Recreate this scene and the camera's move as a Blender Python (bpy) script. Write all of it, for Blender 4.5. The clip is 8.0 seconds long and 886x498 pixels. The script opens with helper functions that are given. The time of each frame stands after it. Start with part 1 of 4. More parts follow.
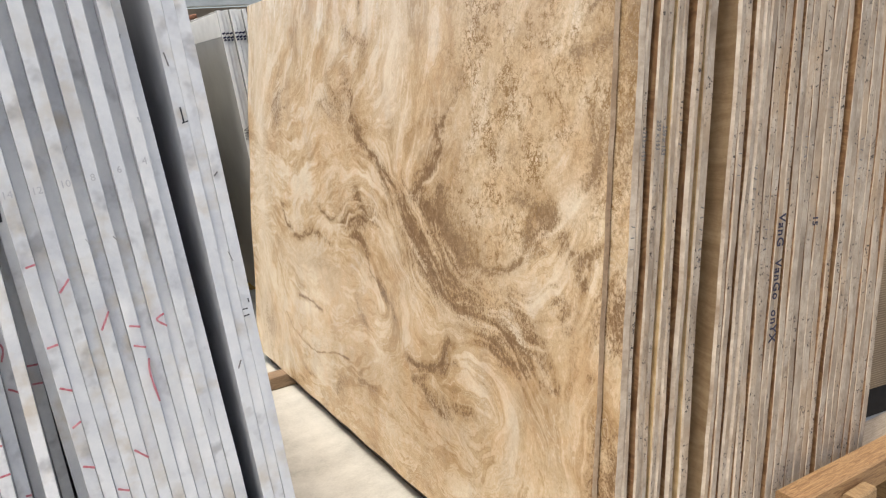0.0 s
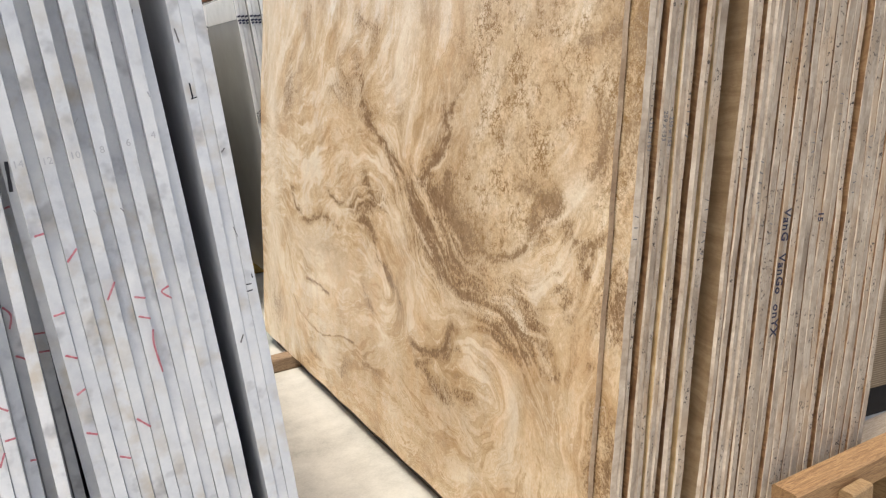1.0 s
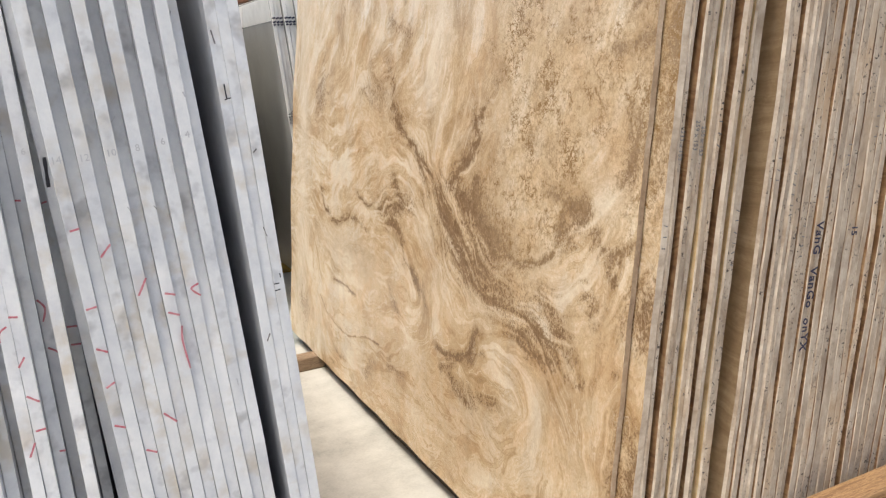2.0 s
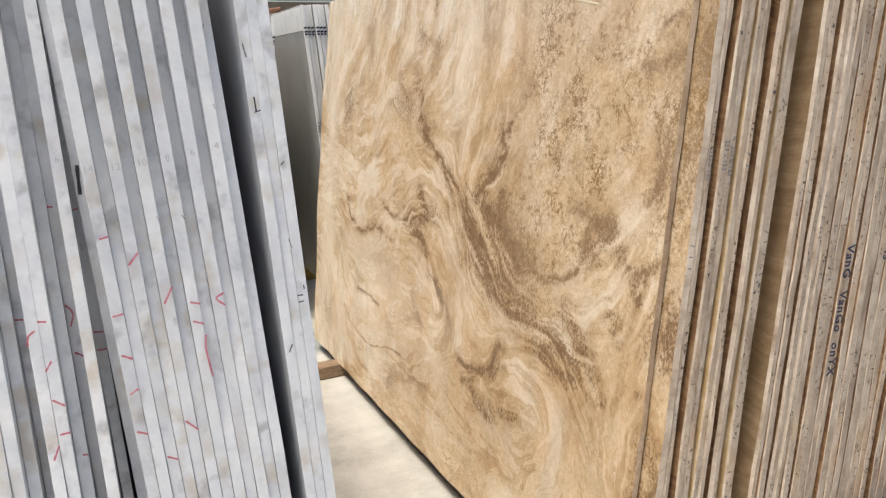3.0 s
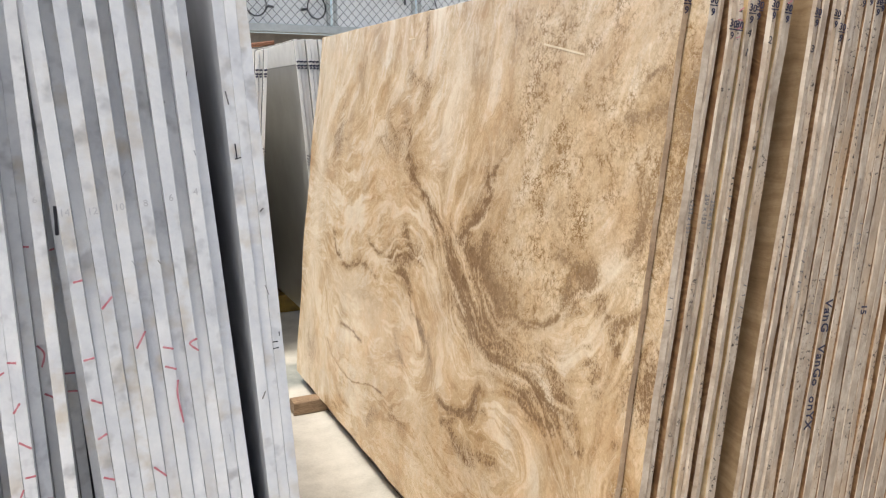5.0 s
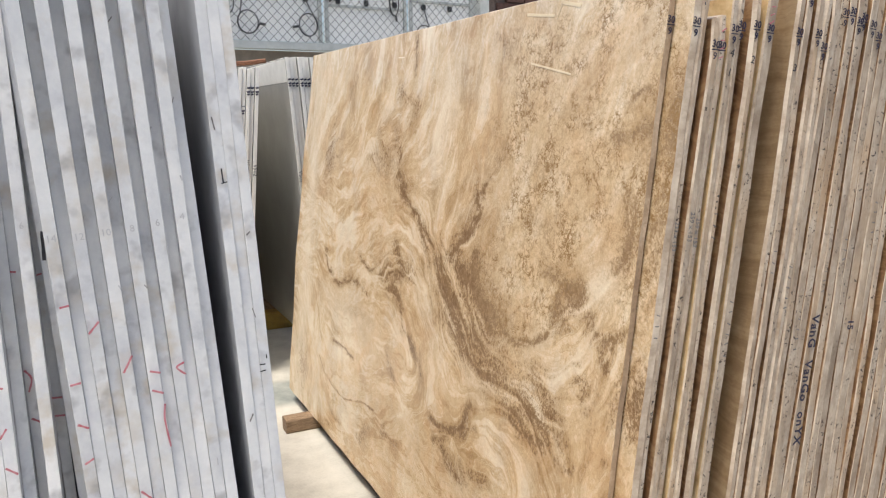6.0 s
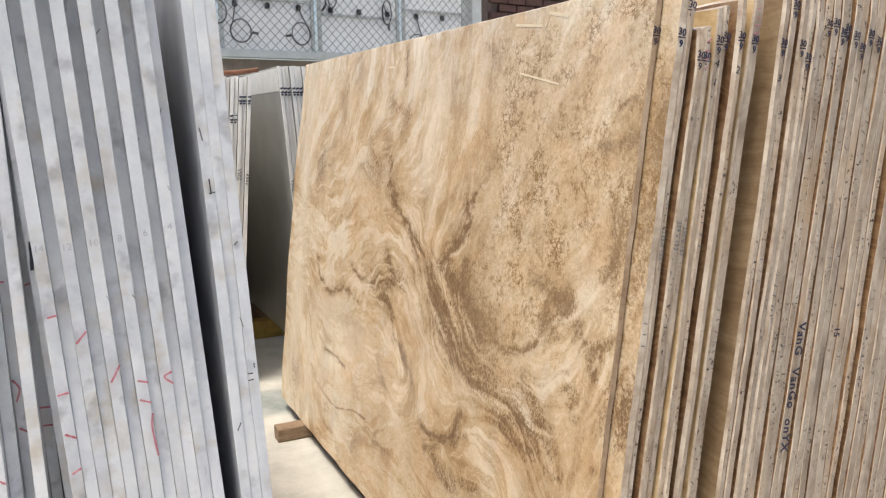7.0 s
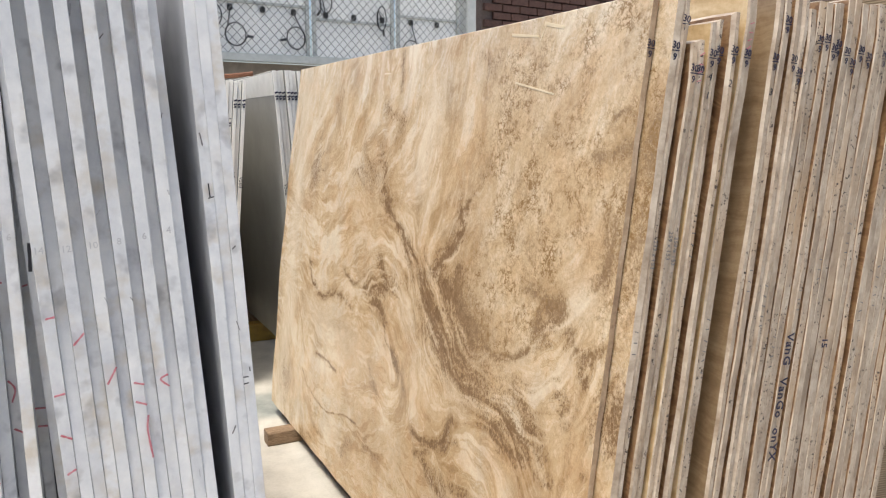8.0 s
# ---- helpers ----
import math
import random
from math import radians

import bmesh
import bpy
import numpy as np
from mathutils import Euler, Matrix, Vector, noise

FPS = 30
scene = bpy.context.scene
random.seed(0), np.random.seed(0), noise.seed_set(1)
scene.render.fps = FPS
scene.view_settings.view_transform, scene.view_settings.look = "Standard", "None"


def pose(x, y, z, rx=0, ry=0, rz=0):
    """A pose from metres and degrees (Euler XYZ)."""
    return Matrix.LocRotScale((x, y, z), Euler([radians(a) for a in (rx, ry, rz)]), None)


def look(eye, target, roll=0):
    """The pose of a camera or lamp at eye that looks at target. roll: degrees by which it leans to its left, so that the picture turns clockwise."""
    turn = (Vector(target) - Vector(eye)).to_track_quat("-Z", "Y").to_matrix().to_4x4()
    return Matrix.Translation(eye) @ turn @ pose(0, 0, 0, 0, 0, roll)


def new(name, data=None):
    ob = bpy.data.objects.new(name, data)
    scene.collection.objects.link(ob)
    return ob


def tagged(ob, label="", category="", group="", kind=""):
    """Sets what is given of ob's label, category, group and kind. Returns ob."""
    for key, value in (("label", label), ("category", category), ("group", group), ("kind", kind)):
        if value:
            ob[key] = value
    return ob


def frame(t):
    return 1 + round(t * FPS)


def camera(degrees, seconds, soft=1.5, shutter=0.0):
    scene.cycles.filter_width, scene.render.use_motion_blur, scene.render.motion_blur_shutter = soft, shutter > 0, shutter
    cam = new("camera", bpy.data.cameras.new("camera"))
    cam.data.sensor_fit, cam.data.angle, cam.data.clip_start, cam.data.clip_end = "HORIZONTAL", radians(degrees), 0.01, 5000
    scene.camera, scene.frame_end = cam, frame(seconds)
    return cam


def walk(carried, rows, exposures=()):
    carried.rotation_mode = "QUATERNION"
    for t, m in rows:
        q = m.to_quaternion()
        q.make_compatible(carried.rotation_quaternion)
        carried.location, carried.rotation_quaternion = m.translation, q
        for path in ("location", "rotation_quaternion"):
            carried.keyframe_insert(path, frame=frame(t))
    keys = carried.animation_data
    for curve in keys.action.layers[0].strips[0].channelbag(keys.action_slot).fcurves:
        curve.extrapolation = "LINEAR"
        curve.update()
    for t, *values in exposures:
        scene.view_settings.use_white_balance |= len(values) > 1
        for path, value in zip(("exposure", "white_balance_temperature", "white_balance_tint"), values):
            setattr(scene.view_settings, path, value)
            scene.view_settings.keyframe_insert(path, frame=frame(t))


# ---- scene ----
cam = camera(59.09, 8.0, soft=1.2)
PATH = [
    (0, pose(-0.8701, -3.4077, 1.2827, 76.219, 5.525, -30.168)),
    (0.5, pose(-0.8705, -3.4182, 1.2760, 75.885, 4.797, -29.672)),
    (1, pose(-0.8683, -3.4270, 1.2732, 75.626, 4.107, -29.032)),
    (1.5, pose(-0.8693, -3.4299, 1.2736, 75.748, 3.639, -27.991)),
    (3, pose(-0.8668, -3.4285, 1.2831, 76.845, 2.218, -24.641)),
    (3.5, pose(-0.8606, -3.4297, 1.2920, 77.340, 1.662, -24.251)),
    (4, pose(-0.8581, -3.4308, 1.3009, 77.917, 1.069, -24.374)),
    (4.5, pose(-0.8538, -3.4305, 1.3049, 78.515, 0.672, -24.803)),
    (6, pose(-0.8406, -3.4425, 1.3238, 80.024, 0.876, -25.546)),
    (6.5, pose(-0.8354, -3.4488, 1.3254, 80.461, 1.083, -25.850)),
    (7, pose(-0.8345, -3.4543, 1.3272, 80.589, 0.911, -25.982)),
    (7.5, pose(-0.8391, -3.4589, 1.3303, 80.784, 0.596, -25.866)),
    (8, pose(-0.8468, -3.4628, 1.3315, 80.998, 0.014, -26.535)),
]
walk(cam, PATH)
scene.view_settings.exposure = 0.2

# ---- light: a bright, hazy sky over an open stone yard ----
world = bpy.data.worlds.new("sky")
scene.world = world
world.use_nodes = True
wn = world.node_tree.nodes
sky = wn.new("ShaderNodeTexSky")
sky.sky_type = "NISHITA"
sky.sun_disc = False
sky.sun_elevation = radians(72)
sky.sun_rotation = radians(240)
sky.air_density, sky.dust_density, sky.ozone_density = 1.0, 4.0, 1.0
world.node_tree.links.new(sky.outputs[0], wn["Background"].inputs[0])
wn["Background"].inputs[1].default_value = 0.175

sun_data = bpy.data.lights.new("sun", "SUN")
sun_data.energy, sun_data.angle, sun_data.color = 2.9, radians(16), (1.0, 0.93, 0.83)
sun = new("sun", sun_data)
sun.matrix_world = look((-2.0, -1.15, 7.2), (0.0, 0.0, 0.0))


# ---- materials ----
class Mat:
    """A node material with short ways to add nodes."""

    def __init__(self, name, rough=0.6, metal=0.0):
        self.m = bpy.data.materials.new(name)
        self.m.use_nodes = True
        self.t = self.m.node_tree
        self.b = self.t.nodes["Principled BSDF"]
        self.b.inputs["Roughness"].default_value = rough
        self.b.inputs["Metallic"].default_value = metal
        self.co = self.node("ShaderNodeTexCoord").outputs["Object"]

    def node(self, kind):
        return self.t.nodes.new(kind)

    def put(self, socket, value):
        if isinstance(value, bpy.types.NodeSocket):
            self.t.links.new(value, socket)
        elif isinstance(value, (tuple, list)) and len(value) == 3 and socket.type == "RGBA":
            socket.default_value = (*value, 1)
        else:
            socket.default_value = value

    def math(self, op, a, b=0.0, clamp=False):
        n = self.node("ShaderNodeMath")
        n.operation, n.use_clamp = op, clamp
        self.put(n.inputs[0], a)
        self.put(n.inputs[1], b)
        return n.outputs[0]

    def mapped(self, scale, vector=None, shift=None):
        n = self.node("ShaderNodeMapping")
        self.put(n.inputs["Vector"], vector or self.co)
        n.inputs["Scale"].default_value = scale
        if shift is not None:
            self.put(n.inputs["Location"], shift)
        return n.outputs[0]

    def noise(self, scale, detail=4.0, vector=None, rough=0.55, warp=0.0):
        n = self.node("ShaderNodeTexNoise")
        self.put(n.inputs["Vector"], vector or self.co)
        n.inputs["Scale"].default_value = scale
        n.inputs["Detail"].default_value = detail
        n.inputs["Roughness"].default_value = rough
        n.inputs["Distortion"].default_value = warp
        return n.outputs["Fac"]

    def cells(self, scale, vector=None, feature="F1"):
        n = self.node("ShaderNodeTexVoronoi")
        n.feature = feature
        self.put(n.inputs["Vector"], vector or self.co)
        n.inputs["Scale"].default_value = scale
        return n.outputs["Distance"]

    def ramp(self, fac, stops):
        n = self.node("ShaderNodeValToRGB")
        self.put(n.inputs[0], fac)
        e = n.color_ramp.elements
        while len(e) < len(stops):
            e.new(0.5)
        for el, (p, c) in zip(e, stops):
            el.position = p
            el.color = (*c, 1) if isinstance(c, tuple) else (c, c, c, 1)
        return n.outputs[0]

    def mix(self, fac, a, b, kind="MIX"):
        n = self.node("ShaderNodeMix")
        n.data_type, n.blend_type = "RGBA", kind
        self.put(n.inputs["Factor"], fac)
        self.put(n.inputs[6], a)
        self.put(n.inputs[7], b)
        return n.outputs[2]

    def attribute(self, name):
        n = self.node("ShaderNodeAttribute")
        n.attribute_name = name
        return n.outputs["Fac"]

    def node_z(self):
        n = self.node("ShaderNodeSeparateXYZ")
        self.put(n.inputs[0], self.co)
        return n.outputs[2]

    def rand(self):
        return self.node("ShaderNodeObjectInfo").outputs["Random"]

    def offset(self, amount=40.0):
        """The object's own coordinates, moved by a chance amount for each object."""
        n = self.node("ShaderNodeVectorMath")
        n.operation = "ADD"
        self.put(n.inputs[0], self.co)
        c = self.node("ShaderNodeCombineXYZ")
        r = self.math("MULTIPLY", self.rand(), amount)
        for i in range(3):
            self.put(c.inputs[i], r)
        self.put(n.inputs[1], c.outputs[0])
        return n.outputs[0]

    def color(self, c):
        self.put(self.b.inputs["Base Color"], c)
        return self

    def rough(self, r):
        self.put(self.b.inputs["Roughness"], r)
        return self

    def bump(self, height, strength=0.3, distance=0.002):
        n = self.node("ShaderNodeBump")
        n.inputs["Strength"].default_value = strength
        n.inputs["Distance"].default_value = distance
        self.put(n.inputs["Height"], height)
        self.put(self.b.inputs["Normal"], n.outputs[0])
        return self


def make_onyx_face():
    """Polished honey onyx: stored layers, brown clouds broken into flecks, and a crackled zone."""
    s = Mat("onyx_polished_face", 0.2)
    layers, brown, crack, pale = (s.attribute(a) for a in ("layers", "brown", "crackle", "pale"))
    fine = s.noise(38, 6, rough=0.7)
    grain = s.noise(150, 5, rough=0.75)
    cloud = s.noise(5, 5, rough=0.6, warp=0.6)
    tone = s.math("ADD", layers, s.math("MULTIPLY", s.math("SUBTRACT", fine, 0.5), 0.3))
    tone = s.math("ADD", tone, s.math("MULTIPLY", s.math("SUBTRACT", cloud, 0.5), 0.46))
    col = s.ramp(tone, [(0.14, (0.33, 0.205, 0.095)), (0.36, (0.55, 0.385, 0.205)), (0.51, (0.73, 0.57, 0.36)), (0.65, (0.88, 0.785, 0.6))])
    line = s.node("ShaderNodeCombineXYZ")
    s.put(line.inputs[0], s.math("MULTIPLY", s.math("ADD", layers, s.math("MULTIPLY", fine, 0.035)), 58.0))
    s.put(line.inputs[1], s.math("MULTIPLY", s.node_z(), 3.0))
    thread = s.noise(1.0, 5, line.outputs[0], 0.75)
    calm = s.math("SUBTRACT", 1.0, s.math("MULTIPLY", crack, 0.8))
    col = s.mix(s.math("MULTIPLY", s.ramp(thread, [(0.5, 0.0), (0.64, 0.62)]), calm), col, s.mix(1.0, col, (0.62, 0.52, 0.42), "MULTIPLY"))
    col = s.mix(s.math("MULTIPLY", s.ramp(thread, [(0.36, 0.5), (0.48, 0.0)]), calm), col, (0.88, 0.79, 0.61))
    rosy = s.ramp(s.noise(7, 5, s.mapped((1, 1, 1), None, (5.0, 2.0, 1.0)), 0.65, 0.8), [(0.46, 0.0), (0.64, 1.0)])
    col = s.mix(s.math("MULTIPLY", rosy, 0.5), col, s.mix(1.0, col, (1.0, 0.88, 0.78), "MULTIPLY"))
    ash = s.ramp(s.noise(6, 6, s.mapped((1, 1, 0.6), None, (1.0, 7.0, 4.0)), 0.65, 0.8), [(0.48, 0.0), (0.66, 1.0)])
    col = s.mix(s.math("MULTIPLY", ash, 0.6), col, s.mix(1.0, col, (0.8, 0.82, 0.88), "MULTIPLY"))
    col = s.mix(s.math("MULTIPLY", pale, 0.45), col, (0.88, 0.8, 0.63))
    flecks = s.ramp(s.noise(110, 6, s.mapped((1, 1.2, 0.85)), 0.8, 0.7), [(0.38, 0.0), (0.62, 1.0)])
    smoke = s.math("MULTIPLY", brown, s.math("ADD", s.math("MULTIPLY", fine, 0.55), s.math("MULTIPLY", flecks, 0.42)), True)
    col = s.mix(smoke, col, s.ramp(fine, [(0.3, (0.33, 0.2, 0.095)), (0.7, (0.47, 0.32, 0.175))]))
    dark = s.math("ADD", brown, s.math("MULTIPLY", s.math("SUBTRACT", flecks, 0.5), 1.15))
    dark = s.math("MULTIPLY", s.ramp(dark, [(0.34, 0.0), (1.05, 1.0)]), s.ramp(brown, [(0.1, 0.0), (0.35, 1.0)]))
    col = s.mix(s.math("MULTIPLY", dark, 0.92), col, s.ramp(fine, [(0.3, (0.15, 0.085, 0.04)), (0.7, (0.29, 0.18, 0.09))]))
    # the crackled zone: short dark flecks in loose clusters between pale grains
    bent = s.node("ShaderNodeVectorMath")
    bent.operation = "MULTIPLY_ADD"
    jig = s.node("ShaderNodeCombineXYZ")
    s.put(jig.inputs[1], s.noise(40, 4, rough=0.65))
    s.put(jig.inputs[2], s.noise(36, 4, s.mapped((1, 1, 1), None, (3.1, 1.7, 0.4)), 0.65))
    s.put(bent.inputs[0], jig.outputs[0])
    bent.inputs[1].default_value = (0.07, 0.07, 0.07)
    s.put(bent.inputs[2], s.co)
    web = s.ramp(s.cells(58, bent.outputs[0], "DISTANCE_TO_EDGE"), [(0.0, 1.0), (0.11, 0.0)])
    cluster = s.ramp(s.noise(13, 5, rough=0.65, warp=0.5), [(0.46, 0.0), (0.66, 1.0)])
    spots = s.ramp(s.noise(75, 5, rough=0.7, warp=0.8), [(0.5, 0.0), (0.66, 1.0)])
    marks = s.math("ADD", s.math("MULTIPLY", web, s.math("ADD", 0.12, s.math("MULTIPLY", cluster, 0.6))), s.math("MULTIPLY", spots, s.math("ADD", 0.18, s.math("MULTIPLY", cluster, 0.4))))
    cells = s.cells(95, bent.outputs[0], "DISTANCE_TO_EDGE")
    grains = s.math("MULTIPLY", s.ramp(cells, [(0.12, 0.0), (0.34, 1.0)]), s.ramp(brown, [(0.25, 0.0), (0.6, 1.0)]))
    col = s.mix(s.math("MULTIPLY", s.math("MULTIPLY", grains, s.math("ADD", 0.25, crack)), 0.6, True), col, (0.6, 0.45, 0.265))
    col = s.mix(s.math("MULTIPLY", crack, 0.28), col, s.ramp(fine, [(0.3, (0.56, 0.41, 0.23)), (0.7, (0.78, 0.64, 0.42))]))
    col = s.mix(s.math("MULTIPLY", s.math("MULTIPLY", marks, crack), 2.6, True), col, (0.3, 0.185, 0.08))
    col = s.mix(s.math("MULTIPLY", s.ramp(grain, [(0.4, 1.0), (0.6, 0.0)]), 0.24), col, s.mix(1.0, col, (0.62, 0.52, 0.42), "MULTIPLY"))
    s.color(col)
    s.rough(s.math("ADD", 0.14, s.math("MULTIPLY", fine, 0.12)))
    s.bump(s.math("MULTIPLY", crack, spots), 0.1, 0.001)
    return s.m


def make_onyx_shaded():
    # honey stone with the shade between slabs put into its colour
    s = Mat("onyx_gap_shaded_face", 0.3)
    v = s.offset()
    n = s.noise(2.2, 5, s.mapped((1, 1, 2.2), v), 0.6, 1.2)
    w = s.math("ADD", s.math("MULTIPLY", s.math("SINE", s.math("MULTIPLY", n, 70.0)), 0.5), 0.5)
    f = s.math("ADD", s.math("MULTIPLY", w, 0.3), s.math("MULTIPLY", s.noise(14, 5, v), 0.7))
    s.color(s.ramp(f, [(0.2, (0.14, 0.072, 0.034)), (0.5, (0.25, 0.142, 0.07)), (0.8, (0.37, 0.24, 0.125))]))
    return s.m


def make_onyx_lit():
    """The same honey stone, cloudy, coloured paler for faces that catch light above shorter slabs."""
    s = Mat("onyx_lit_face", 0.35)
    v = s.offset()
    f = s.math("ADD", s.math("MULTIPLY", s.noise(7, 5, s.mapped((1, 1, 1.8), v), 0.6, 1.0), 0.7), s.math("MULTIPLY", s.noise(55, 5, v, 0.7), 0.3))
    s.color(s.ramp(f, [(0.34, (0.42, 0.27, 0.12)), (0.5, (0.62, 0.45, 0.235)), (0.66, (0.78, 0.63, 0.39))]))
    return s.m


def make_onyx_edge():
    """Sawn slab ends: grey-beige, streaked along the cut, pitted here and there."""
    s = Mat("onyx_sawn_edge", 0.75)
    v = s.offset()
    streak = s.noise(60, 4, s.mapped((1, 1, 0.06), v), 0.6)
    cloud = s.noise(16, 6, s.mapped((1, 1, 0.5), v), 0.68, 0.5)
    grit = s.noise(85, 5, v, 0.7)
    f = s.math("ADD", s.math("MULTIPLY", streak, 0.2), s.math("ADD", s.math("MULTIPLY", cloud, 0.62), s.math("MULTIPLY", grit, 0.18)))
    col = s.ramp(f, [(0.36, (0.22, 0.16, 0.108)), (0.45, (0.3, 0.235, 0.17)), (0.53, (0.38, 0.312, 0.236)), (0.63, (0.52, 0.44, 0.34))])
    col = s.mix(s.math("MULTIPLY", s.math("SUBTRACT", s.rand(), 0.35), 0.7, True), col, s.ramp(cloud, [(0.36, (0.2, 0.158, 0.116)), (0.62, (0.43, 0.36, 0.28))]))
    warm = s.ramp(s.noise(3.0, 3, v), [(0.52, 0.0), (0.66, 1.0)])
    col = s.mix(s.math("MULTIPLY", warm, 0.45), col, (0.5, 0.34, 0.19))
    dust = s.ramp(s.noise(34, 5, s.mapped((1, 1, 0.35), v), 0.7), [(0.52, 0.0), (0.68, 1.0)])
    col = s.mix(s.math("MULTIPLY", dust, 0.36), col, (0.62, 0.555, 0.465))
    grime = s.ramp(s.noise(26, 5, s.mapped((1, 1, 0.5), s.offset(17.0)), 0.7), [(0.56, 0.0), (0.7, 1.0)])
    col = s.mix(s.math("MULTIPLY", grime, 0.3), col, (0.17, 0.13, 0.1))
    pits = s.ramp(s.noise(125, 4, v, 0.65), [(0.57, 0.0), (0.62, 1.0)])
    zone = s.ramp(s.noise(7, 4, v, 0.7), [(0.48, 0.0), (0.55, 1.0)])
    pit = s.math("MULTIPLY", pits, zone)
    col = s.mix(pit, col, (0.05, 0.035, 0.025))
    s.color(col)
    s.bump(s.math("SUBTRACT", s.math("MULTIPLY", s.noise(220, 4, v), 0.5), pit), 0.5, 0.0015)
    return s.m


def make_onyx_raw():
    """A rough honey face with the block's level layers across it."""
    s = Mat("onyx_raw_face", 0.4)
    warp = s.math("MULTIPLY", s.noise(7, 4, s.mapped((1.5, 1, 0.6))), 0.07)
    level = s.math("ADD", s.node_z(), warp)
    c = s.node("ShaderNodeCombineXYZ")
    s.put(c.inputs[2], level)
    bands = s.noise(30, 6, c.outputs[0], 0.7)
    f = s.math("ADD", s.math("MULTIPLY", bands, 0.55), s.math("ADD", s.math("MULTIPLY", s.noise(60, 5), 0.2), s.math("MULTIPLY", s.noise(6, 4), 0.25)))
    s.color(s.ramp(f, [(0.3, (0.13, 0.078, 0.038)), (0.48, (0.26, 0.178, 0.1)), (0.66, (0.44, 0.34, 0.215))]))
    s.bump(f, 0.2, 0.001)
    return s.m


def make_onyx_pale_glow():
    """The pale arris along a slab's face, its cream standing for light glowing through the stone."""
    s = Mat("onyx_pale_glow_edge", 0.35)
    v = s.offset()
    f = s.math("ADD", s.math("MULTIPLY", s.noise(9, 5, s.mapped((1, 1, 1.4), v), 0.65), 0.75), s.math("MULTIPLY", s.noise(70, 5, v, 0.7), 0.25))
    s.color(s.ramp(f, [(0.34, (0.29, 0.215, 0.145)), (0.48, (0.46, 0.37, 0.275)), (0.62, (0.64, 0.55, 0.43))]))
    s.bump(s.noise(130, 4, v), 0.2, 0.001)
    return s.m


def make_onyx_rim():
    """The honed rim of the front slab: honey stone with dusty arrises."""
    s = Mat("onyx_honed_rim", 0.5)
    v = s.offset()
    f = s.math("ADD", s.math("MULTIPLY", s.noise(14, 5, s.mapped((1, 1, 0.5), v), 0.65), 0.7), s.math("MULTIPLY", s.noise(90, 5, v, 0.7), 0.3))
    col = s.ramp(f, [(0.36, (0.24, 0.165, 0.105)), (0.5, (0.39, 0.295, 0.2)), (0.64, (0.6, 0.495, 0.37))])
    nick = s.ramp(s.noise(60, 4, v, 0.7), [(0.62, 0.0), (0.7, 1.0)])
    s.color(s.mix(s.math("MULTIPLY", nick, 0.6), col, (0.16, 0.1, 0.06)))
    s.bump(s.noise(130, 4, v), 0.3, 0.001)
    return s.m


def make_marble_edge():
    s = Mat("white_marble_sawn_edge", 0.62)
    v = s.offset()
    cloud = s.math("ADD", s.math("MULTIPLY", s.noise(12, 5, s.mapped((1, 1, 0.7), v), 0.58, 0.6), 0.72), s.math("MULTIPLY", s.noise(60, 5, v, 0.7), 0.28))
    soft = s.noise(3.0, 3, v)
    col = s.ramp(cloud, [(0.3, (0.42, 0.435, 0.46)), (0.41, (0.55, 0.565, 0.59)), (0.52, (0.635, 0.648, 0.658)), (0.66, (0.73, 0.732, 0.73))])
    tan = s.ramp(s.noise(17, 4, v), [(0.5, 0.0), (0.66, 1.0)])
    tanzone = s.ramp(soft, [(0.42, 0.0), (0.6, 1.0)])
    col = s.mix(s.math("MULTIPLY", s.math("MULTIPLY", tan, tanzone), 0.75), col, (0.47, 0.41, 0.32))
    smudge = s.ramp(s.noise(24, 3, v, 0.55), [(0.58, 0.0), (0.72, 1.0)])
    col = s.mix(s.math("MULTIPLY", smudge, 0.5), col, (0.2, 0.2, 0.215))
    s.color(col)
    s.bump(s.math("ADD", s.noise(160, 4, v), s.math("MULTIPLY", s.noise(24, 3, v), 2.0)), 0.3, 0.0012)
    return s.m


def make_marble_face():
    s = Mat("white_marble_polished_face", 0.25)
    v = s.offset()
    s.color(s.ramp(s.noise(4, 6, v, 0.6, 1.0), [(0.3, (0.46, 0.475, 0.5)), (0.6, (0.66, 0.67, 0.69))]))
    return s.m


